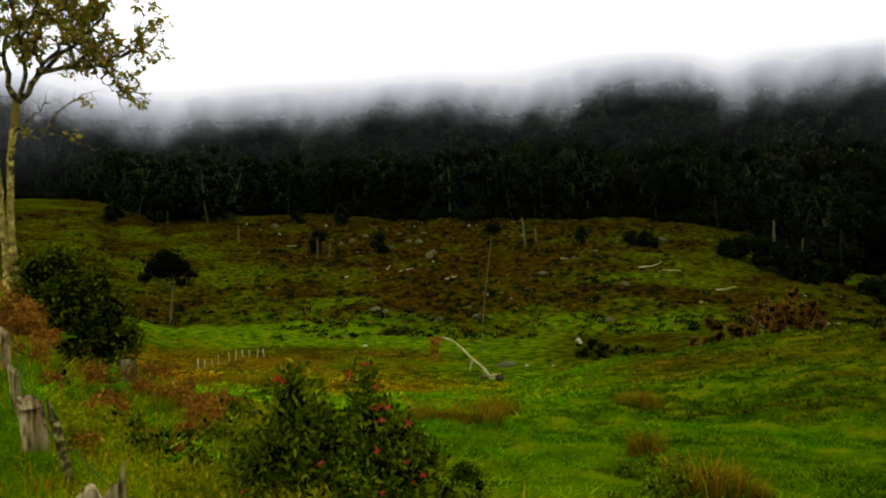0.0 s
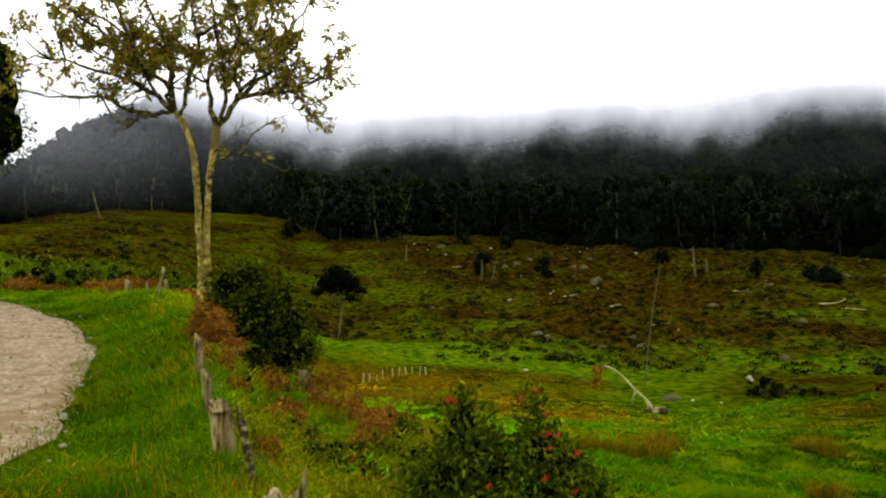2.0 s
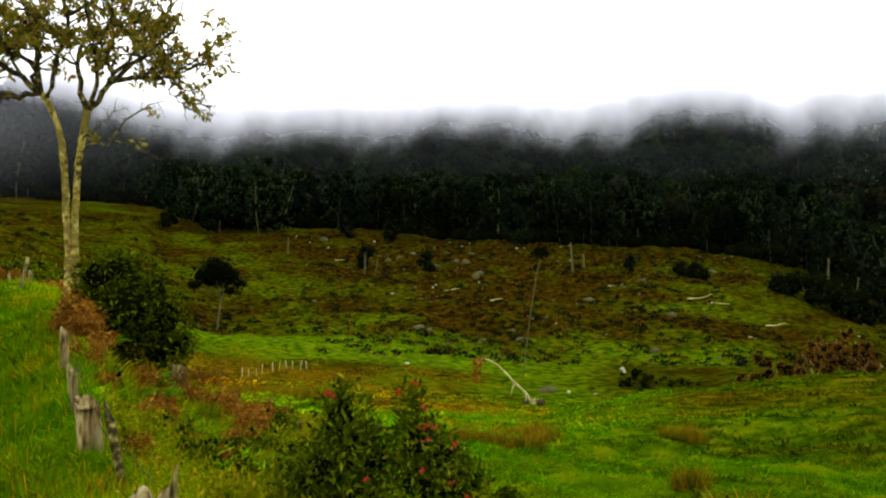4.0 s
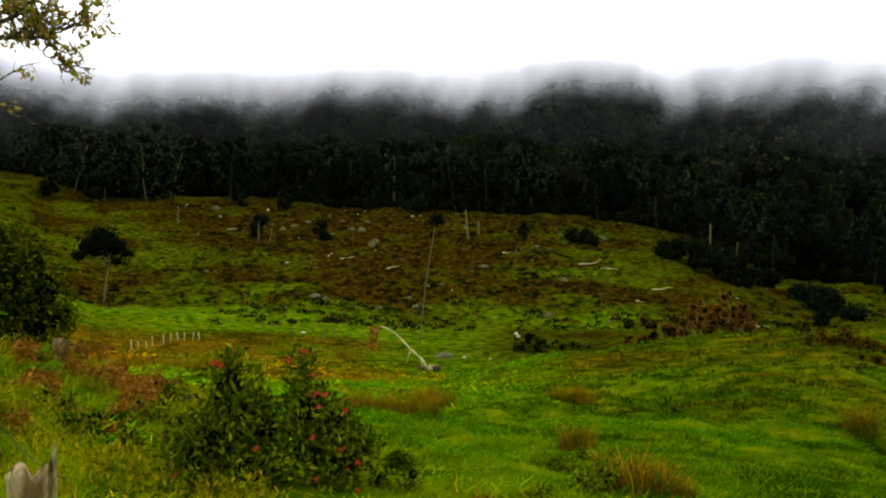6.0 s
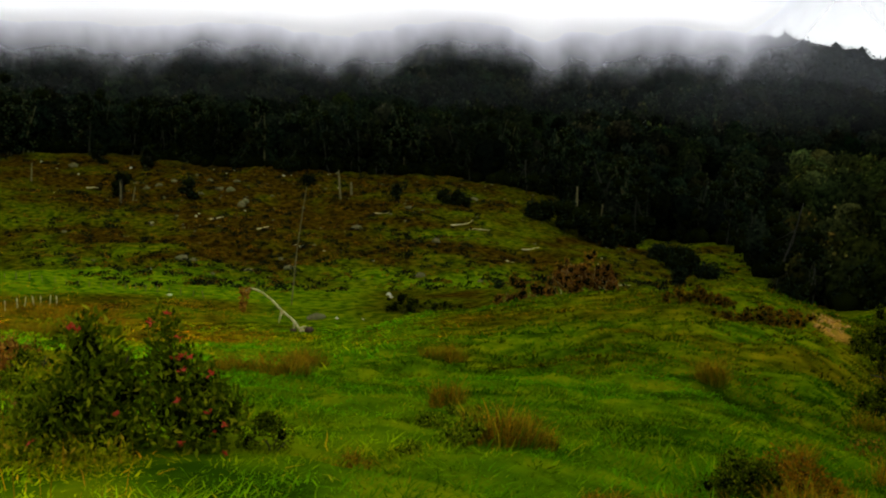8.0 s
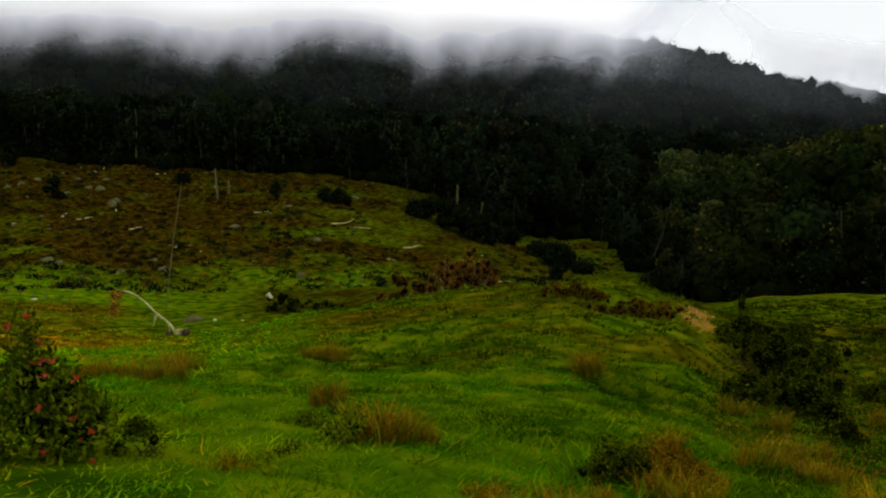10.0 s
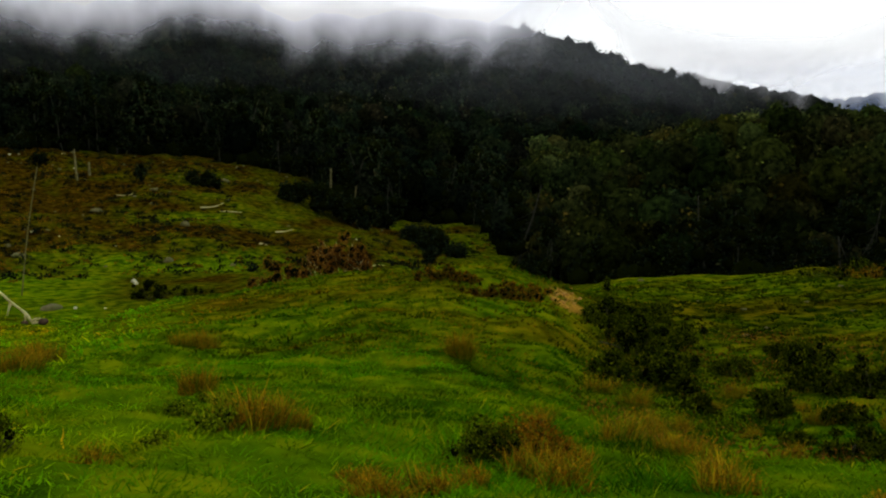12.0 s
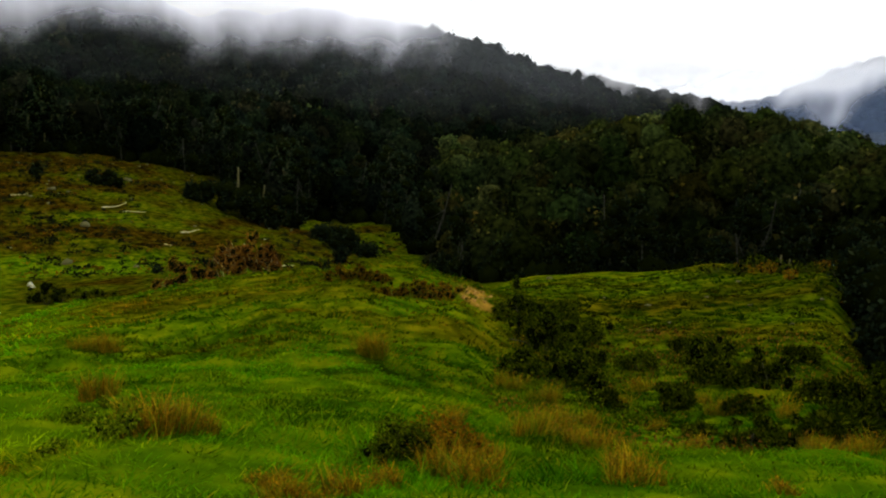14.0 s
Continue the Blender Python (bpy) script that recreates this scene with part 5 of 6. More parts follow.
R = np.random.default_rng(12)
def broken_stump():
    """A thick old post, rotted to a notch between a slanting lip and a thin prong."""
    rng = np.random.default_rng(29)
    sides, rings = 22, 12
    ang = np.linspace(0, 2 * np.pi, sides, endpoint=False)
    s = np.linspace(0, 1, rings)[:, None]
    ridge = 1 + 0.10 * np.sin(ang * 5 + 1) + 0.05 * rng.normal(size=sides)
    rad = (0.092 + 0.018 * s) * ridge[None] * (1 + 0.02 * rng.normal(size=(rings, sides)))
    x, y = np.cos(ang)[None] * rad - 0.02 * s, np.sin(ang)[None] * rad * 0.85
    top = 0.26 + 0.05 * np.exp(-((x[-1] + 0.045) / 0.035) ** 2) + 0.06 * np.exp(-((x[-1] - 0.085) / 0.025) ** 2) - 0.09 * np.exp(-((x[-1] - 0.03) / 0.03) ** 2) + 0.012 * rng.normal(size=sides)
    z = -0.2 + (top[None] + 0.2) * s
    v = [np.stack([x, y, z], -1).reshape(-1, 3)]
    q = []
    for k in range(rings - 1):
        i, j = np.arange(sides) + k * sides, (np.arange(sides) + 1) % sides + k * sides
        q.append(np.stack([i, j, j + sides, i + sides], 1))
    inner = np.stack([x[-1] * 0.66, y[-1] * 0.66, z[-1] - 0.02], -1)
    v.append(inner)
    v.append(inner.mean(0)[None] - np.array([[0, 0, 0.06]]))
    i, j = np.arange(sides) + (rings - 1) * sides, (np.arange(sides) + 1) % sides + (rings - 1) * sides
    q.append(np.stack([i, j, j + sides, i + sides], 1))
    t = np.stack([i + sides, j + sides, np.full(sides, (rings + 1) * sides)], 1)
    ob = new("fence_post", mesh_of("fence_post", np.concatenate(v), [np.concatenate(q), t], M_STUMP))
    ob.matrix_world = Matrix.LocRotScale(spot(22.0, 6.2), Euler((0, 0.05, radians(22))), (1.15, 1.1, 1.03))
    tagged(ob, "thick rotted stump of a fence post with a notched top", "fence post", "old fence posts")


broken_stump()
post(spot(20.7, 6.2), R, 0.38, 0.055, "thin splintered grey fence post", split=0.25)
post(spot(23.45, 7.7), R, 0.66, 0.075, "leaning dark-brown fence post with flaking bark", lean=(-0.19, 0.0), mat=M_LIMB)
post(spot(25.25, 8.5), R, 0.42, 0.20, "broad pale weathered fence post, split and streaked", lean=(-0.10, 0), flat=0.4, mat=M_STUMP)
post(spot(26.1, 9.5), R, 0.40, 0.095, "grey weathered fence post in tall grass", lean=(-0.08, 0))
post(spot(26.6, 11.3), R, 0.42, 0.10, "grey weathered fence post by brown bracken", mat=M_STUMP)
post(spot(24.0, 12.4), R, 0.36, 0.06, "thin leaning grey stake before a dark bush", lean=(-0.25, 0))
post(spot(23.5, 11.5), R, 0.24, 0.11, "short rotten brown post stub", lean=(-0.2, 0), mat=M_FERN)
post(spot(30.4, 26.5), R, 0.50, 0.16, "pale weathered fence post at the road bend")
post(spot(28.8, 22.4), R, 0.62, 0.08, "pale slanting fence post at the road bend", lean=(0.25, 0))
post(spot(28.2, 25.3), R, 0.42, 0.10, "short pale fence post at the road bend")
post(spot(29.2, 25.0), R, 0.40, 0.06, "short pale fence post at the road bend", lean=(-0.2, 0))

# wire along the old posts
def wire(a, b, sag, radius=0.006):
    a, b = np.array(a), np.array(b)
    s = np.linspace(0, 1, 9)[:, None]
    p = a + (b - a) * s - np.array([0, 0, sag]) * 4 * s * (1 - s)
    v, f = tube(p, np.full(9, radius), 5)
    h = Heap()
    h.add(v, f)
    ob = new("fence_wire", h.mesh("fence_wire", M_DARKWOOD))
    tagged(ob, "rusty slack wire strung between old fence posts", "wire", "fence wires")


LINE = [spot(20.0, 6.3, 0.2), spot(23.1, 7.7, 0.3), spot(24.8, 8.5, 0.25), spot(25.7, 9.5, 0.28), spot(26.2, 11.3, 0.32), spot(25.9, 14.3, 0.45)]
for a, b in zip(LINE, LINE[1:]):
    wire(a, b, 0.05, 0.004)


# ---- bracken, ferns and bushes by the fence ----
R = np.random.default_rng(15)
BRACKEN = "tangled rust-brown dead bracken under the tree"
for b, r, n, ln in ((25.8, 13.6, 60, 0.46), (25.3, 12.9, 55, 0.46), (26.7, 13.2, 45, 0.36), (25.0, 12.3, 40, 0.42), (25.6, 12.2, 45, 0.42), (24.7, 11.6, 30, 0.34), (24.2, 11.0, 30, 0.25)):
    bracken(spot(b, r, -0.03), R, ln * 1.1, ln, BRACKEN)
for b, r, n, ln in ((17.5, 14, 40, 0.42), (15.9, 12.4, 45, 0.36), (16.8, 11.2, 24, 0.22), (17.4, 9.4, 24, 0.22), (20.4, 12.6, 34, 0.36), (19.2, 12.8, 34, 0.36), (18.2, 13.0, 34, 0.32),
                    (21.0, 11.4, 30, 0.3), (22.0, 10.6, 30, 0.28), (14.6, 16, 36, 0.4), (13.4, 19, 36, 0.45), (19.9, 10.4, 26, 0.26), (15.2, 15, 30, 0.4), (18.8, 16, 40, 0.45), (12.0, 14, 24, 0.3), (22.8, 8.8, 24, 0.22), (9.9, 10.6, 22, 0.25)):
    bracken(spot(b, r, -0.03), R, ln * 1.3, ln * 1.0, "rust-brown bracken clump on the grassy bank")
for k in range(20):
    b, r = R.uniform(11.5, 22.5), R.uniform(8.5, 24)
    bracken(spot(b, r, -0.04), R, R.uniform(0.2, 0.5), R.uniform(0.2, 0.42), "rust-brown bracken clump on the grassy bank")
for k in range(60):
    b, r = R.uniform(8, 24.5), R.uniform(7.2, 20)
    tussock(spot(b, r), R, R.uniform(0.14, 0.34), R.uniform(0.14, 0.30), 150, "tuft of tall yellowing grass on the bank", M_TALLGRASS if k % 7 else M_DRY, "bank grass tufts")
fern(spot(21.5, 12.0), R, 30, 0.6, M_FERNGREEN, "bright green fern under a dark bush")
fern(spot(21.9, 12.6), R, 34, 0.55, M_FERNGREEN, "bright green fern under a dark bush")
fern(spot(24.3, 12.9, 0.1), R, 30, 0.45, M_FERNGREEN, "bright green fern beside brown bracken")
fern(spot(23.6, 13.8, 0.5), R, 26, 0.55, M_FERNGREEN, "bright green fern hanging over brown bracken")


def round_bush():
    rng = np.random.default_rng(19)
    ob = thing("bush", spot(23.0, 13.6, -0.08), "large round dark-green leafy bush beside the tree", "bush", turn=radians(22.7), scale=1.03)
    blobs = [(0, 0, 0.8, 0.58, 1.0), (-0.38, 0.1, 1.45, 0.34, 1.0), (0.42, 0, 0.85, 0.46, 1.0), (0.68, 0, 0.5, 0.3, 0.9), (-0.1, 0, 1.55, 0.28, 1.0), (0.35, 0, 1.25, 0.26, 1.0), (-0.62, 0, 0.9, 0.3, 1.0), (-0.3, -0.2, 0.65, 0.45, 1.0), (0.1, 0.2, 1.25, 0.42, 1), (0.45, -0.1, 0.45, 0.36, 0.9), (-0.45, 0.2, 1.05, 0.36, 1), (0.0, -0.3, 1.05, 0.42, 1)]
    h = Heap()
    for k in range(6):
        a = rng.uniform(0, 6.28)
        pts, rad, _ = limb((0.1 * math.cos(a), 0.1 * math.sin(a), -0.1), (math.cos(a) * 0.4, math.sin(a) * 0.4, 1), 1.1, 0.03, rng, 5, 0.2)
        v, f = tube(pts, rad, 5)
        h.add(v, f)
    part("stem", h.mesh("stem", M_BARK, True), ob)
    part("foliage_shade_core", core_mesh("foliage_shade_core", rng, blobs, M_CORE, 0.62), ob)
    part("foliage", leafy_mesh("foliage", rng, blobs, 7500, 0.085, M_BUSH, 0.42, shade=0.62), ob)


round_bush()


def flower_bush():
    rng = np.random.default_rng(23)
    ob = thing("flowering_bush", spot(6.6, 7.3, -0.05), "dark leafy bush dotted with red flowers in the grass", "bush", turn=radians(6.4))
    blobs = [(-0.44, 0, 0.86, 0.22, 1.3), (-0.42, 0.05, 0.60, 0.30, 1.0), (0.14, 0, 0.90, 0.16, 1.5), (0.17, 0, 0.66, 0.23, 1.2), (0.36, 0.05, 0.50, 0.24, 1.0), (0.58, 0, 0.30, 0.22, 0.9),
             (-0.75, 0, 0.30, 0.26, 0.9), (-0.18, 0.1, 0.52, 0.24, 1.0), (0.45, -0.1, 0.22, 0.26, 0.9), (-0.62, -0.1, 0.48, 0.22, 1.0), (0.2, -0.05, 0.30, 0.28, 0.9), (-0.3, 0, 0.2, 0.3, 0.8), (-0.52, 0, 1.02, 0.12, 1.2), (0.08, 0, 1.08, 0.09, 1.4)]
    for x0, top in ((-0.36, (-0.43, 0, 0.95)), (-0.34, (-0.15, 0, 0.8)), (0.22, (0.15, 0, 0.95)), (0.2, (0.4, 0, 0.6)), (-0.4, (-0.8, 0, 0.4))):
        h = Heap()
        mid = np.array([x0 * 0.8 + top[0] * 0.2, 0.03, top[2] * 0.5])
        v, f = tube(pchip([0, 0.5, 1], np.array([(x0, 0, -0.1), mid, top]), np.linspace(0, 1, 9)), np.linspace(0.018, 0.005, 9), 6)
        h.add(v, f)
        part("stem", h.mesh("stem", M_DARKWOOD, True), ob)
    part("foliage_shade_core", core_mesh("foliage_shade_core", rng, [b for k, b in enumerate(blobs) if b[3] > 0.2], M_CORE, 0.6, ICO1), ob)
    part("foliage", leafy_mesh("foliage", rng, blobs, 7200, 0.075, M_BUSH, 0.40, -0.6, 0.25, 1.05), ob)
    for k in range(20):
        cx, cy, cz, r, _ = blobs[rng.integers(len(blobs))]
        h = Heap()
        p = np.array([cx + rng.uniform(-0.8, 0.8) * r, cy - r * 1.08, cz + rng.uniform(-0.7, 0.7) * r])
        for m in range(9):
            v, f = leaves(p[None] + rng.normal(size=(1, 3)) * 0.008, [rng.uniform(0.03, 0.05)], rng, 0.5, np.array([[0, -0.5, 0.6]]))
            h.add(v, [f])
        part("flower", h.mesh("flower", M_FLOWER), ob, "small red flower")


flower_bush()

R = np.random.default_rng(27)
shrub(spot(-0.6, 7.6), R, 0.34, 0.36, "small dark bush in short grass", n=1200, size=0.035, shade=0.6)
shrub(spot(13.4, 12.5), R, 0.45, 0.55, "slender light-green sapling among brown bracken", n=260, size=0.07, core=False, group="saplings")
shrub(spot(15.1, 10.2), R, 0.60, 0.42, "low leafy green sapling on the bank", n=420, size=0.07, core=False, group="saplings")
shrub(spot(11.8, 9.6), R, 0.45, 0.55, "slender green sapling beside the flowering bush", n=260, size=0.07, core=False, group="saplings")
for b, r, w, t in ((15.2, 11.3, 0.5, 0.34), (14.2, 13.0, 0.5, 0.40), (17.0, 10.4, 0.4, 0.30), (12.9, 10.6, 0.5, 0.36), (10.9, 11.4, 0.4, 0.30), (19.0, 9.2, 0.4, 0.26), (16.3, 8.6, 0.4, 0.26), (20.6, 9.8, 0.4, 0.30), (13.6, 8.8, 0.4, 0.28)):
    shrub(spot(b, r), R, w, t, "low leafy green sapling on the bank", n=620, size=0.065, group="saplings", shade=R.uniform(0.9, 1.6), ragged=True)
stump = post(spot(20.0, 13.4), R, 0.36, 0.26, "grey weathered tree stump among brown bracken", group="stumps", name="tree_stump", flat=0.9)
for b, r, w, t in ((32.6, 33, 2.6, 1.5), (35.0, 33, 2.4, 1.5), (29.6, 32, 1.8, 1.2), (37.5, 34, 2.6, 1.6), (31.0, 34, 2.2, 1.4), (27.5, 30, 1.4, 1.2), (33.8, 32, 1.8, 1.2), (28.4, 33, 1.8, 1.4), (36.4, 32, 2.0, 1.3), (26.6, 29, 1.2, 1.1)):
    shrub(spot(b, r, -0.1), R, w, t, "dark scrubby roadside bush with brown twigs", n=900, size=0.10, group="roadside scrub")
for b, r in ((31.8, 30), (34.2, 31), (30.2, 28), (29.0, 28), (36.2, 31), (27.4, 26)):
    bracken(spot(b, r, -0.03), R, 1.1, 0.5, "brown bracken at the road bend")


# ---- rush clumps and low bushes on the near meadow ----
R = np.random.default_rng(33)
for b, r, rad, tall, n in ((-15.9, 8.2, 0.34, 0.42, 420), (-17.2, 8.5, 0.26, 0.40, 300), (-18.5, 8.6, 0.22, 0.34, 260), (-14.6, 8.2, 0.24, 0.30, 240), (-12.1, 13.0, 0.28, 0.42, 300), (-29.3, 24.3, 0.50, 0.75, 380), (-12.8, 28.1, 0.70, 0.60, 380), (-11.4, 28, 0.5, 0.5, 240),
                           (2.2, 17.4, 0.60, 0.46, 420), (0.8, 17.8, 0.55, 0.44, 380), (-1.4, 17.1, 0.50, 0.46, 400), (-2.4, 18.0, 0.44, 0.44, 340), (-3.2, 28, 0.8, 0.8, 420), (-1.6, 30, 0.5, 0.4, 260),
                           (-34.2, 10.8, 0.26, 0.36, 260), (-28.2, 6.4, 0.20, 0.28, 240), (-24.2, 6.0, 0.24, 0.22, 240), (-25.6, 6.0, 0.20, 0.20, 200), (-30.5, 6.9, 0.20, 0.24, 220), (-34.6, 7.2, 0.24, 0.30, 280),
                           (-50.0, 18, 0.36, 0.4, 260), (-22.6, 6.5, 0.16, 0.18, 160), (-6.2, 7.0, 0.18, 0.18, 160), (-36.6, 6.6, 0.3, 0.36, 260)):
    tussock(spot(b, r), R, rad, tall, n)
for b, r, rad in ((12.6, 42, 1.0), (13.8, 44, 1.0), (14.9, 46, 1.0), (11.4, 44, 0.9), (10.4, 46, 0.8), (7.1, 50, 0.9), (6.4, 50, 0.8), (16.2, 40, 0.9), (9.6, 60, 0.9), (17.2, 44, 0.9)):
    tussock(spot(b, r), R, rad, 0.65, 360, "broad patch of rust-brown rushes in the valley pasture")
for b, r, w, t, n, s in ((-13.9, 8.0, 0.40, 0.26, 900, 0.045), (-11.1, 10.2, 0.42, 0.20, 900, 0.04), (-9.8, 7.7, 0.26, 0.16, 500, 0.035), (-32.0, 7.9, 0.44, 0.55, 2600, 0.035), (-32.7, 8.0, 0.32, 0.45, 1500, 0.035), (-30.1, 7.8, 0.32, 0.30, 1000, 0.035), (-13.6, 11.5, 0.5, 0.20, 800, 0.04)):
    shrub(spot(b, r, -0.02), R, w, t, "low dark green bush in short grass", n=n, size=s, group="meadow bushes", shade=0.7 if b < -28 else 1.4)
shrub(spot(-35.2, 7.8, -0.02), R, 0.72, 0.52, "twiggy olive-brown bush in short grass", mat=M_DRY, n=4200, size=0.035, group="meadow bushes", core=True, shade=0.55)
shrub(spot(-33.9, 8.2, -0.02), R, 0.55, 0.42, "twiggy olive-brown bush in short grass", mat=M_DRY, n=3000, size=0.035, group="meadow bushes", core=True, shade=0.65)
# the shrubby gully on the slope
for b, r, w, t in ((-38.8, 46.4, 2.5, 2.2), (-40.3, 37.6, 2.4, 2.1), (-43.2, 44.3, 2.0, 1.4), (-39.0, 30, 1.3, 1.2), (-41.8, 31.2, 2.1, 1.6), (-50.7, 38.7, 2.2, 1.7), (-51.6, 34, 1.8, 1.0), (-54.5, 33.6, 2.0, 1.5),
                   (-48.8, 28, 1.2, 0.85), (-46.2, 37.7, 1.4, 0.9), (-53.9, 22, 1.6, 0.7), (-56.5, 19, 1.8, 0.8), (-59.9, 26, 1.5, 2.0), (-58.6, 16.5, 1.5, 0.8), (-41.5, 52.6, 2.6, 1.3), (-44.5, 28, 0.9, 0.6),
                   (-49.0, 43.8, 1.1, 0.7), (-53.2, 27.8, 1.1, 0.65), (-56.0, 40.2, 1.3, 0.8), (-50.5, 24.3, 0.8, 0.4), (-39.6, 41, 1.8, 1.5), (-42.6, 36, 1.6, 1.2), (-37.8, 44, 1.6, 0.9), (-61.0, 21, 1.6, 1.3), (-57.4, 30, 1.3, 0.8)):
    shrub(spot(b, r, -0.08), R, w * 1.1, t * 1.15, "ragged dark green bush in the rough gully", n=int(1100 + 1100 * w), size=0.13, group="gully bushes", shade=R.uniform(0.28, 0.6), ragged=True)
for b, r, w, t in ((-39.1, 11.8, 0.46, 0.55), (-40.2, 12.4, 0.34, 0.5), (-41.6, 18.9, 0.5, 0.66), (-44.2, 10.2, 0.40, 0.42), (-43.2, 10.6, 0.30, 0.36), (-46.5, 6.9, 0.30, 0.40), (-45.7, 8.1, 0.30, 0.36), (-48.2, 7.3, 0.22, 0.26), (-36.5, 7.3, 0.26, 0.36), (-37.4, 8.4, 0.24, 0.36),
                   (-55.5, 26.6, 0.7, 0.75), (-51.2, 27.5, 0.7, 0.7), (-59.9, 14.8, 0.4, 0.5), (-57.5, 14.1, 0.5, 0.45), (-46.8, 33.3, 0.8, 0.8), (-38.3, 27, 0.6, 0.8), (-40.6, 26, 0.6, 0.7), (-43.4, 24, 0.5, 0.6), (-45.4, 29, 0.6, 0.6), (-47.6, 25, 0.5, 0.5), (-53.2, 31, 0.7, 0.7), (-50.4, 31, 0.6, 0.6), (-39.8, 34, 0.8, 0.9), (-38.4, 38, 0.8, 0.8), (-55.9, 7.4, 0.2, 0.22)):
    tussock(spot(b, r), R, w * 0.85, t * 0.8, 260, "tall rust-brown rushes in the rough gully")


# ---- knoll: overhanging scrub, brown bushes on the crest, the bare slip ----
R = np.random.default_rng(39)
for b, r, w, t in ((-27.2, 46, 2.2, 0.9), (-28.4, 46, 2.0, 0.8), (-30.6, 42, 1.8, 0.9), (-31.8, 42, 2.0, 1.0), (-33.0, 43, 1.8, 0.9), (-29.4, 45, 1.4, 0.7), (-33.9, 45, 1.6, 0.8), (-32.4, 44, 1.8, 0.9)):
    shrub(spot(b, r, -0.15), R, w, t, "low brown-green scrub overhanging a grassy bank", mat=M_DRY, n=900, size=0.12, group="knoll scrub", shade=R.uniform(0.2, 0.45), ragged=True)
for b, r, w, t in ((-16.2, 66, 2.2, 1.9), (-17.2, 66, 3.0, 3.0), (-18.3, 67, 2.2, 1.8), (-19.7, 64, 2.0, 2.9), (-20.7, 60, 2.2, 3.6), (-21.4, 60, 2.2, 3.4), (-22.5, 58, 1.6, 1.8)):
    shrub(spot(b, r, -0.1), R, w, t, "bare twiggy brown bush with pale stems on the crest", mat=M_FERN, stem_mat=M_BLEACHED, stem=0.002, n=1500, size=0.17, group="crest bushes", core=True, stems=9, shade=R.uniform(0.4, 0.8), ragged=True)
for b, r, w, t in ((-9.2, 93, 3.4, 2.8), (-10.0, 93, 2.4, 2.0), (-11.4, 93, 3.2, 2.2), (-13.4, 78, 2.4, 1.8), (-8.6, 95, 1.8, 1.5), (-12.4, 92, 2.0, 1.6), (-13.2, 70, 1.8, 1.3), (-26.9, 70, 1.2, 2.0), (-33.6, 70, 2.6, 1.4), (-34.6, 72, 2.2, 1.2)):
    shrub(spot(b, r, -0.1), R, w, t, "dark leafy bush behind the grassy crest", n=900, size=0.14, group="crest bushes", shade=0.45)
for k in range(46):
    b, r = -35.7 + R.normal() * 0.7, 48.5 + R.normal() * 2.0
    s = R.uniform(0.05, 0.16)
    v, f = lump((s, s * 0.8, s * 0.6), R, ICO1, 0.4)
    ob = new("clod", mesh_of("clod", v, [f], M_SOIL))
    ob.location = spot(b, r, s * 0.2)
    tagged(ob, "crumbled yellow clod on a bare earth slip", "clod", "clods on the slip")
R = np.random.default_rng(41)
for k in range(20):
    b = -50 - 8.5 * R.uniform()
    shrub(spot(b, 78 + R.normal() * 3, -0.15), R, R.uniform(1.2, 2.4), R.uniform(0.7, 1.4), "rough dark scrub along the ridge", n=420, size=0.16, group="ridge scrub", shade=R.uniform(0.35, 0.7), mat=M_BUSH if k % 3 else M_DRY)


def build_undergrowth():
    """Weeds too many to count: in the gully, on the bank and in the valley."""
    rng = np.random.default_rng(45)
    for name, label, mat, n, b0, b1, r0, r1, size, scale, tall in (
            ("gully_weeds", "tangled green weeds in the rough gully", M_BUSH, 9000, -60, -37, 17, 52, 0.10, 5.0, 0.35),
            ("gully_bracken", "brown weeds in the rough gully", M_FERN, 4500, -60, -37, 15, 50, 0.10, 4.0, 0.35),
            ("bank_weeds", "tangled green weeds on the bank below the fence", M_TALLGRASS, 30000, 8, 24.5, 6.5, 24, 0.06, 1.2, 0.2),
            ("bank_bracken", "brown weeds on the bank below the fence", M_FERN, 5000, 10, 24, 7.5, 26, 0.05, 0.9, 0.22),
            ("valley_rushes", "rust-brown rushes in the valley pasture", M_DRY, 22000, -1, 24, 36, 112, 0.11, 7.0, 0.3),
            ("meadow_weeds", "dark green weeds tufted in the meadow", M_BUSH, 9000, -60, 8, 8, 40, 0.05, 1.3, 0.08),
            ("knoll_dry_grass", "dry brown grass on the knoll", M_DRY, 12000, -42, -6, 24, 64, 0.065, 6.0, 0.10)):
        x, y, b, r = sample_disc(rng, n * 4, b0, b1, r0, r1, 1.3)
        keep = (fnoise(x / scale, y / scale, 57 + len(name)) > rng.uniform(-0.1, 0.75, len(x))) & (road_distance(x, y) > 3.0)
        x, y, r = x[keep][:n], y[keep][:n], r[keep][:n]
        z = height(x, y) + rng.uniform(0, 1, len(x)) ** 1.5 * tall
        v, f = leaves(np.stack([x, y, z], 1), size * rng.uniform(0.6, 1.5, len(x)) * (0.6 + 0.8 * r / r1), rng, 0.35, np.array([0, 0, 0.8]))
        t = (0.6 + 0.6 * rng.uniform(size=(len(x), 1))) * (0.6 if name in ("knoll_dry_grass", "gully_bracken") else 1.0)
        h = Heap()
        h.add(v, [f], np.repeat(t * np.ones((1, 3)), 4, 0))
        tagged(new(name, h.mesh(name, mat)), label, "weeds", kind="stuff")


build_undergrowth()


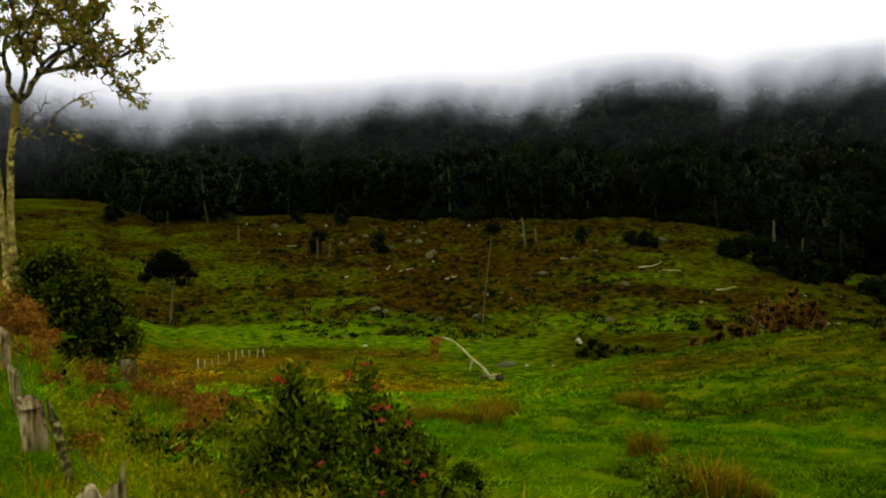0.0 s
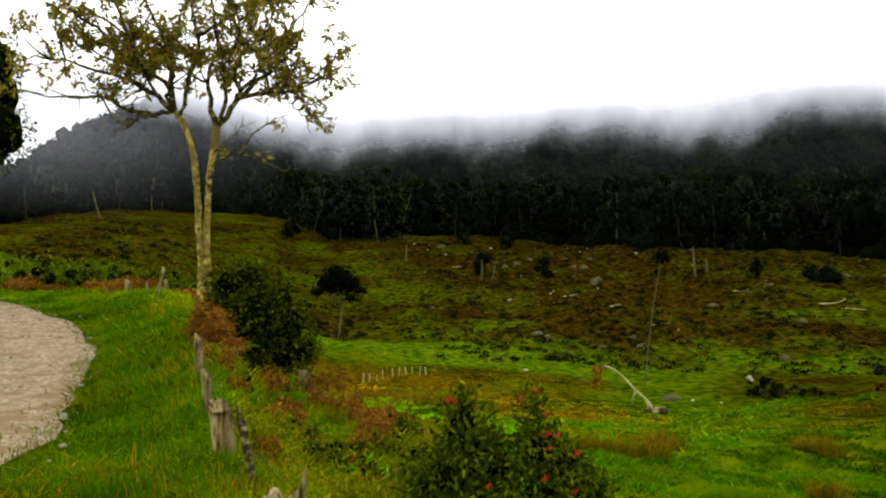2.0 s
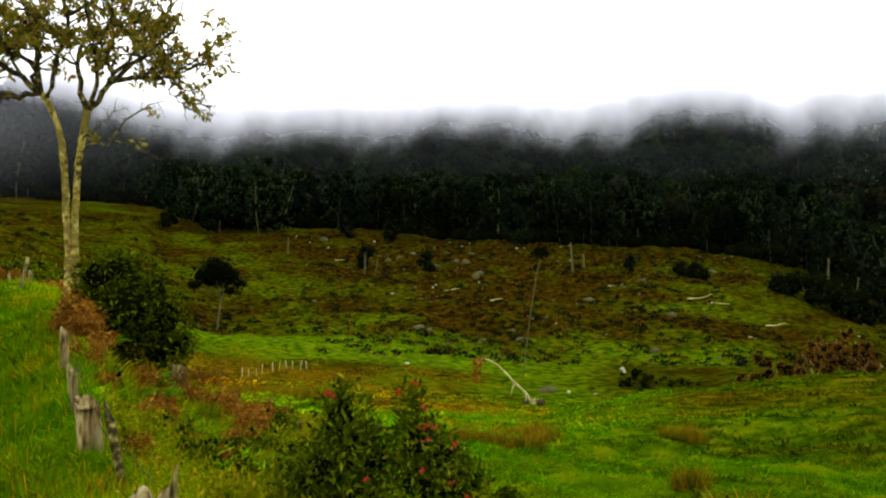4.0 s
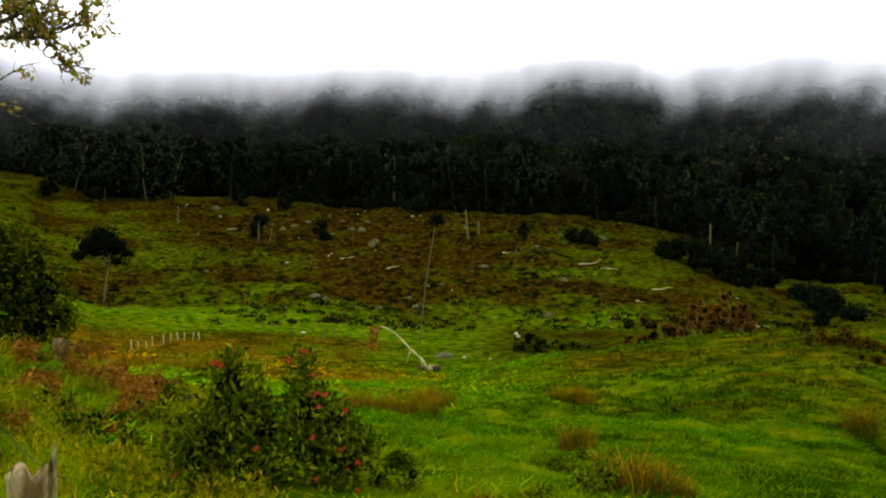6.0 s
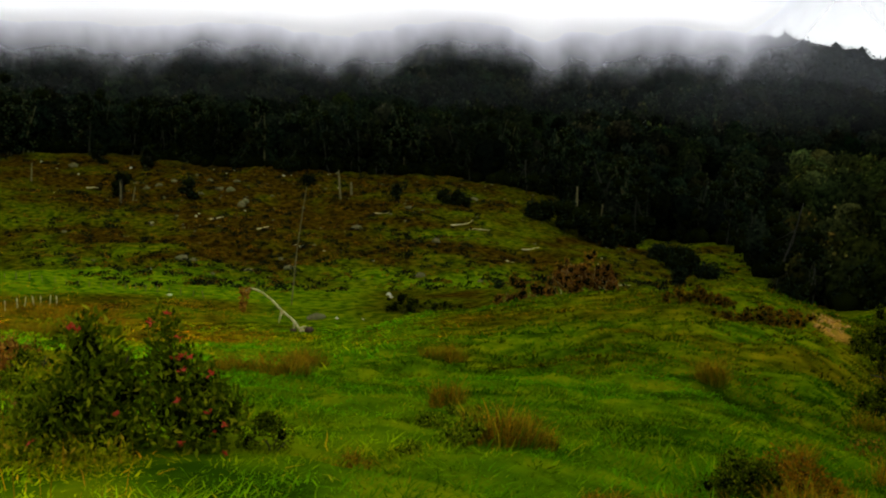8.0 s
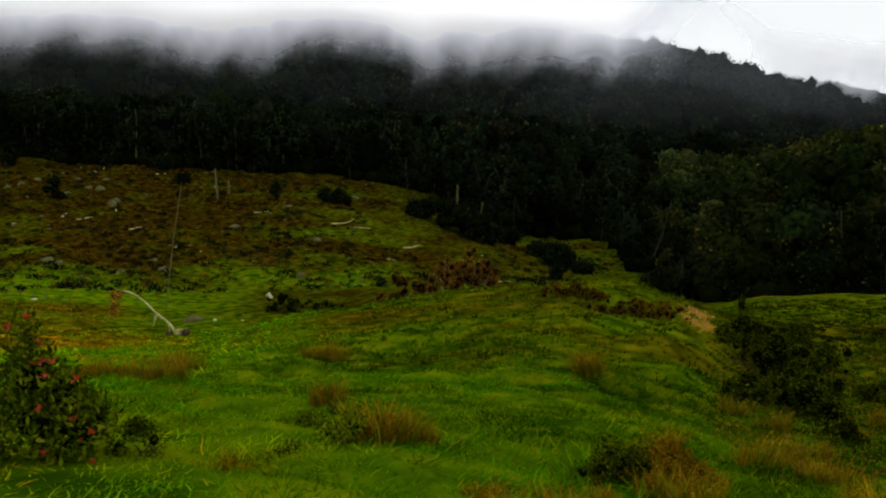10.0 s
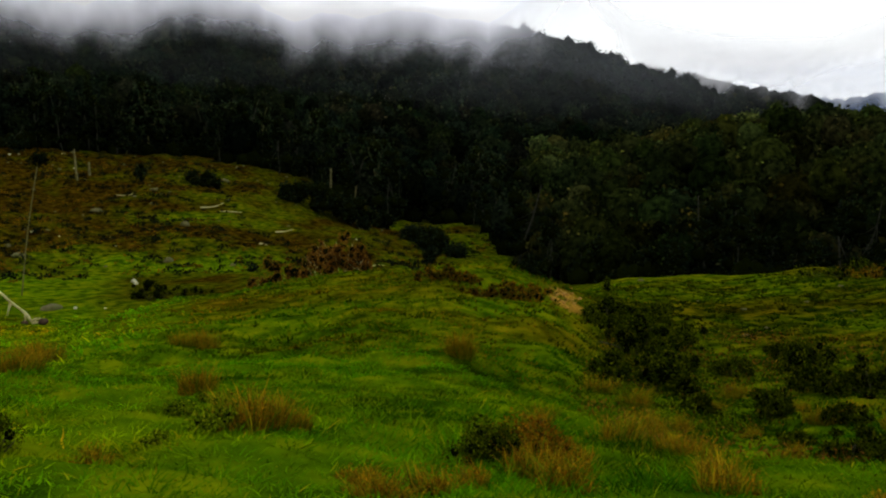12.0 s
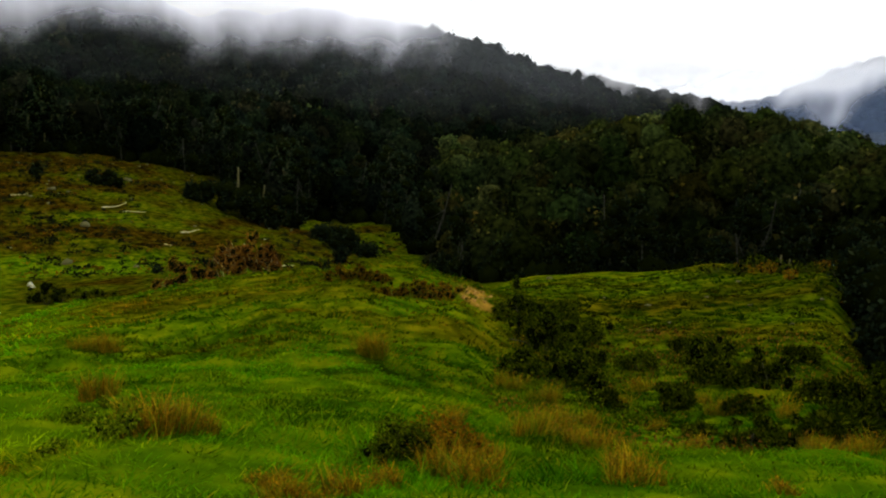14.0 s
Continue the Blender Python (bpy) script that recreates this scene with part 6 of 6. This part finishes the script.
# ---- stones ----
def stone_kind(seed, mat, flat):
    rng = np.random.default_rng(seed)
    v, f = lump((1, 0.8, flat), rng, ICO2, 0.42)
    v[:, 2] = np.maximum(v[:, 2], -0.25 * flat)
    return mesh_of("boulder", v, [f], mat, smooth=True)


STONES = [stone_kind(s, M_STONE, fl) for s, fl in ((1, 0.6), (2, 0.75), (3, 0.5), (4, 0.65))]
PALES = [stone_kind(s, M_WHITESTONE, fl) for s, fl in ((6, 0.7), (7, 0.55))]


def stone(b, r, width, rng, pale=False):
    me = (PALES if pale else STONES)[rng.integers(2 if pale else 4)]
    ob = new("boulder", me)
    s = width / 2
    ob.matrix_world = Matrix.LocRotScale(spot(b, r, 0.0), Euler((0, 0, rng.uniform(0, 6.28))), (s, s, s * rng.uniform(0.8, 1.3)))
    return tagged(ob, "pale limestone boulder in the pasture" if pale else "grey lichened boulder in rough pasture", "boulder", "boulders")


R = np.random.default_rng(43)
for b, r, w in ((-3.7, 91, 2.1), (4.6, 137, 2.2), (3.9, 136, 1.7), (0.6, 133, 2.4), (-2.0, 132, 2.0), (10.7, 218, 2.6), (0.9, 186, 2.1), (5.0, 205, 2.0), (1.6, 198, 2.2), (0.7, 188, 1.7), (5.8, 202, 1.6), (-6.4, 164, 2.4), (-9.7, 178, 1.9),
                (-11.5, 148, 1.5), (-13.9, 205, 2.0), (-8.0, 214, 1.2), (-10.4, 124, 1.4), (-14.3, 121, 1.0), (2.2, 200, 2.0), (2.8, 206, 1.8), (3.4, 196, 1.6), (6.6, 200, 1.6), (1.2, 205, 1.7), (7.2, 204, 1.5), (-18.4, 196, 2.0), (-19.6, 200, 1.8)):
    stone(b, r, w, R)
for b, r, w in ((-19.1, 131, 1.1), (5.4, 105, 0.7), (-8.4, 108, 0.7), (-8.5, 106, 0.55), (-5.0, 90, 0.45), (-6.7, 90, 0.4)):
    stone(b, r, w, R, True)
for k in range(250):
    b = R.uniform(-24, 13) if k % 3 else R.normal() * 3 + 2
    stone(b, R.uniform(122, 228) if k % 2 else R.uniform(160, 225), 0.25 + 0.75 * R.uniform() ** 2.4, R, R.uniform() < 0.14)
for b, r, w in ((-46.8, 61, 0.5), (-48.2, 54, 0.38), (-47.0, 50, 0.42), (-41.6, 62, 0.4), (-55.4, 50, 0.34), (-44.0, 66, 0.5), (-53.0, 60, 0.45), (-50.4, 64, 0.35), (-57.0, 58, 0.4), (-40.5, 86, 0.7), (-52.2, 72, 0.5)):
    stone(b, r, w, R)


# ---- far pasture: scrub, lone trees, dead wood and fences ----
def build_hill_scrub():
    """Dark knee-high scrub and brown rushes scattered over the far pasture."""
    rng = np.random.default_rng(47)
    for name, label, mat, n, size, dark in (("hill_scrub", "low dark scrub scattered over the far pasture", M_FOREST, 1500, 0.36, 1), ("hill_rushes", "brown rush tufts scattered over the far pasture", M_DRY, 1100, 0.26, 0)):
        h = Heap()
        count = 0
        while count < n:
            b, r = rng.uniform(-31, 38), rng.uniform(112, 234)
            if r > edge_distance(b) - 3:
                continue
            x, y = -r * math.sin(radians(b)), r * math.cos(radians(b))
            if vnoise(x / 16, y / 16, 49) + 0.5 * (abs(b) < 12) < rng.uniform(-0.6, 0.9) + 0.35 * (b > 13):
                continue
            p = spot(b, r)
            w = rng.uniform(0.25, 1.0) ** 1.3 * 1.2
            k = int(26 * w) + 8
            d = unit(rng.normal(size=(k, 3)))
            d[:, 2] = np.abs(d[:, 2])
            q = np.array(p) + d * np.array([w, w, w * 0.6]) * rng.uniform(0.4, 1, (k, 1))
            v, f = leaves(q, size * rng.uniform(0.6, 1.4, k), rng, 0.6, d)
            t = rng.uniform(0.35, 0.9) * (1.0 if dark else 0.5)
            h.add(v, [f], (t, t, t))
            count += 1
        tagged(new(name, h.mesh(name, mat)), label, "scrub", kind="stuff")


build_hill_scrub()


def umbrella_tree():
    rng = np.random.default_rng(53)
    ob = thing("umbrella_tree", spot(17.4, 133, -0.2), "lone dark flat-topped tree with a bare trunk in the pasture", "tree", turn=radians(17.4))
    pts = pchip([0, 0.5, 1], np.array([(0, 0, 0), (0.45, 0, 4), (1.0, 0, 7.6)]), np.linspace(0, 1, 10))
    h = Heap()
    v, f = tube(pts, np.linspace(0.14, 0.10, 10), 8)
    h.add(v, f)
    blobs = [(0, 0, 9.2, 2.4, 0.75), (-1.9, 0.3, 8.6, 1.7, 0.7), (2.0, 0, 8.6, 1.7, 0.7), (0.5, -1, 10.0, 1.7, 0.7), (-3.0, 0, 7.4, 1.2, 0.6), (3.2, 0.4, 7.4, 1.2, 0.6), (1.8, 0, 6.4, 1.2, 0.6), (-0.8, 0.8, 8.0, 1.7, 0.7), (0.9, 1, 7.8, 1.7, 0.7), (-0.6, -1, 10.3, 1.3, 0.6)]
    for cx, cy, cz, r, _ in blobs:
        v, f = tube([pts[rng.integers(6, 10)], (cx * 0.55, cy * 0.5, cz - 1.0), (cx, cy, cz - 0.1)], [0.09, 0.06, 0.03], 5)
        h.add(v, f)
    part("trunk", h.mesh("trunk", M_PALE, True), ob)
    part("crown_shade_core", core_mesh("crown_shade_core", rng, blobs, M_CORE, 0.7), ob)
    part("crown", leafy_mesh("crown", rng, blobs, 1700, 0.42, M_FOREST, 0.6, shade=0.5), ob)


umbrella_tree()


def tall_palm():
    rng = np.random.default_rng(55)
    ob = thing("palm", spot(-2.1, 100, -0.2), "very tall thin palm with a small dark crown", "palm", turn=radians(-2))
    pts = pchip([0, 0.5, 1], np.array([(0, 0, 0), (0.8, 0, 7), (2.05, 0, 14.6)]), np.linspace(0, 1, 14))
    h = Heap()
    v, f = tube(pts, np.linspace(0.07, 0.04, 14), 7)
    h.add(v, f)
    part("trunk", h.mesh("trunk", M_PALE, True), ob)
    blobs = [(2.05, 0, 14.4, 0.75, 0.85), (1.75, 0, 14.1, 0.5, 0.9), (2.4, 0.1, 14.2, 0.5, 0.9)]
    part("crown", leafy_mesh("crown", rng, blobs, 420, 0.42, M_FOREST, 0.3, 0.4, 0.1, 0.5), ob, "small tuft of dark fronds")


tall_palm()


def dead_tree():
    rng = np.random.default_rng(57)
    ob = thing("fallen_tree", spot(-2.6, 80.5, -0.1), "bleached leaning dead tree with a mossy broken top", "dead tree", turn=radians(-2.6))
    pts = pchip(np.linspace(0, 1, 7), np.array([(0.2, 0, 0), (-0.5, 0, 1.1), (-1.5, 0, 2.0), (-2.4, 0, 3.0), (-3.3, 0, 3.75), (-4.2, 0, 4.1), (-4.7, 0, 3.9)]), np.linspace(0, 1, 24))
    h = Heap()
    v, f = tube(pts, np.linspace(0.12, 0.05, 24), 8, 0.18, rng)
    h.add(v, f)
    for s, e in (((0.0, 0, 0.3), (0.7, 0.2, 0.5)), ((0.0, 0, 0.2), (0.9, -0.2, -0.05)), ((-0.4, 0, 1.0), (-0.5, 0.1, 0.1)), ((-1.5, 0, 2.0), (-1.8, 0, 0.9))):
        v, f = tube([s, ((s[0] + e[0]) / 2, 0.05, (s[2] + e[2]) / 2 + 0.1), e], [0.15, 0.10, 0.04], 6, 0.1, rng)
        h.add(v, f)
    part("trunk", h.mesh("trunk", M_BLEACHED, True), ob)
    blobs = [(-4.75, 0, 3.9, 0.42, 1.0), (-4.9, 0, 3.2, 0.36, 1.3), (-4.95, 0, 2.5, 0.28, 1.4)]
    part("moss", leafy_mesh("moss", rng, blobs, 260, 0.30, M_FERN, 0.5, 0.8), ob, "hanging brown moss")
    blobs = [(0.9, 0, 0.25, 0.4, 0.7), (-0.5, 0, 0.2, 0.3, 0.8)]
    for q in blobs:
        part("root", core_mesh("root", rng, [q], M_DARKWOOD, 1.0), ob, "dark torn-up root")


dead_tree()


def dead_pole(b, r, tall, wide, lean, label):
    rng = np.random.default_rng(int(r))
    h = Heap()
    pts, rad, _ = limb((0, 0, -0.2), (lean, 0, 1), tall, wide / 2, rng, 8, 0.03, 0, 0.55)
    v, f = tube(pts, rad, 7, 0.1, rng)
    h.add(v, f)
    for k in range(2):
        p2, r2, _ = limb(pts[rng.integers(4, 8)], (rng.normal(), rng.normal(), 0.6), tall * 0.1, wide * 0.18, rng, 3)
        v, f = tube(p2, r2, 5)
        h.add(v, f)
    ob = new("dead_trunk", h.mesh("dead_trunk", M_PALE, True))
    ob.location = spot(b, r)
    tagged(ob, label, "dead tree", "dead trunks")


for b, r, tall, wide, lean in ((-5.3, 190, 6.3, 0.5, -0.03), (-6.0, 196, 3.0, 0.6, 0.0), (-20.5, 216, 7, 0.6, 0.0), (-22.0, 216, 5, 0.4, 0.1), (14.2, 232, 6, 0.4, 0.05), (13.0, 205, 4, 0.35, 0),
                              (8.1, 186, 4.5, 0.35, 0), (7.4, 188, 3, 0.3, 0.1), (-54.6, 100, 3.4, 0.25, 0.02), (-55.0, 101, 3.0, 0.25, -0.03), (31.8, 232, 7, 0.5, -0.3)):
    dead_pole(b, r, tall, wide, lean, "bleached standing dead trunk on the far slope")
R = np.random.default_rng(59)
for b, r, ln in ((-12.4, 166, 5), (-13.6, 164, 4), (-24.5, 120, 5), (-22.5, 122, 4), (3.0, 172, 3), (-7.5, 176, 3), (0.0, 160, 2.6), (-17.0, 150, 3.4), (6.5, 168, 2.6), (-16.0, 140, 2.8), (10.0, 200, 3.5)):
    pts, rad, _ = limb((0, 0, 0.12), (1, R.normal() * 0.4, 0.02), ln, 0.14, R, 6, 0.12, 0)
    v, f = tube(pts, rad, 6, 0.1, R)
    g = Heap()
    g.add(v, f)
    ob = new("fallen_log", g.mesh("fallen_log", M_BLEACHED, True))
    ob.matrix_world = Matrix.LocRotScale(spot(b, r, 0.05), Euler((0, 0, radians(b) + R.normal() * 0.3)), None)
    tagged(ob, "bleached fallen log in rough pasture", "log", "fallen logs")
R = np.random.default_rng(61)
for b, r, tall, rad in ((8.0, 190, 5.4, 2.6), (4.1, 189, 4.4, 2.7), (9.3, 222, 5.5, 3.2), (6.4, 224, 4.6, 2.9), (-8.9, 196, 3.6, 2.4), (-13.0, 188, 3.4, 3.0), (-12.0, 192, 3.2, 2.6), (17.8, 226, 7, 3.4), (20.2, 224, 6, 3.2)):
    forest_tree(spot(b, r, -0.1), R, tall, rad, "small dark round tree on the far pasture", n=420, leaf=0.45, pale=False, group="pasture trees")
for b, r, tall, rad in ((-17.6, 186, 3.4, 3.4), (-18.6, 185, 4.2, 3.8), (-19.6, 185, 5.4, 4.2), (-20.6, 184, 6.2, 4.4), (-21.8, 183, 5.6, 4.2), (-22.8, 185, 4.2, 3.6), (-24.0, 198, 3.4, 3.4), (-25.6, 178, 3.6, 3.6), (-26.5, 164, 4.2, 3.6), (-27.4, 161, 4.6, 3.8), (-28.6, 156, 3.0, 3.0), (-27.0, 141, 2.8, 1.4)):
    forest_tree(spot(b, r, -0.2), R, tall, rad, "dark spreading tree at the foot of the far pasture", n=700, leaf=0.5, pale=False, group="valley trees")


for b, r, tall, rad in ((-58.9, 82, 6, 3.4), (-59.3, 72, 6, 3.2), (-59.8, 62, 6, 3.2), (-61.2, 52, 5.5, 2.8), (-62.4, 44, 5, 2.6), (-63.4, 38, 5, 2.6), (-61.0, 58, 8, 3.8), (-60.4, 70, 9, 4.0), (-59.6, 90, 9, 4.0), (-58.4, 95, 8, 4.0)):
    forest_tree(spot(b, r, -0.3), R, tall, rad, "dark tree closing the side of the meadow", n=900, leaf=0.3, pale=False, group="meadow edge trees")


def fence_row(a, b, n, tall, label, mat, wide=0.10):
    rng = np.random.default_rng(n)
    first = None
    for k in range(n):
        s = k / (n - 1)
        p = spot(a[0] + (b[0] - a[0]) * s + rng.normal() * 0.05, a[1] + (b[1] - a[1]) * s)
        if first is None:
            first = post(p, rng, tall, wide, label, group=label, split=0.04, mat=mat)
        else:
            copy_thing(first, Matrix.LocRotScale(p, Euler((rng.normal() * 0.06, rng.normal() * 0.08, rng.uniform(0, 3))), (1, 1, rng.uniform(0.75, 1.2))))


fence_row((15.9, 86), (11.8, 97), 10, 1.0, "pale fence post in the valley pasture", M_BLEACHED)
fence_row((19.8, 122), (3.4, 104), 26, 0.8, "grey post of the fence along the stream", M_PALE, 0.08)
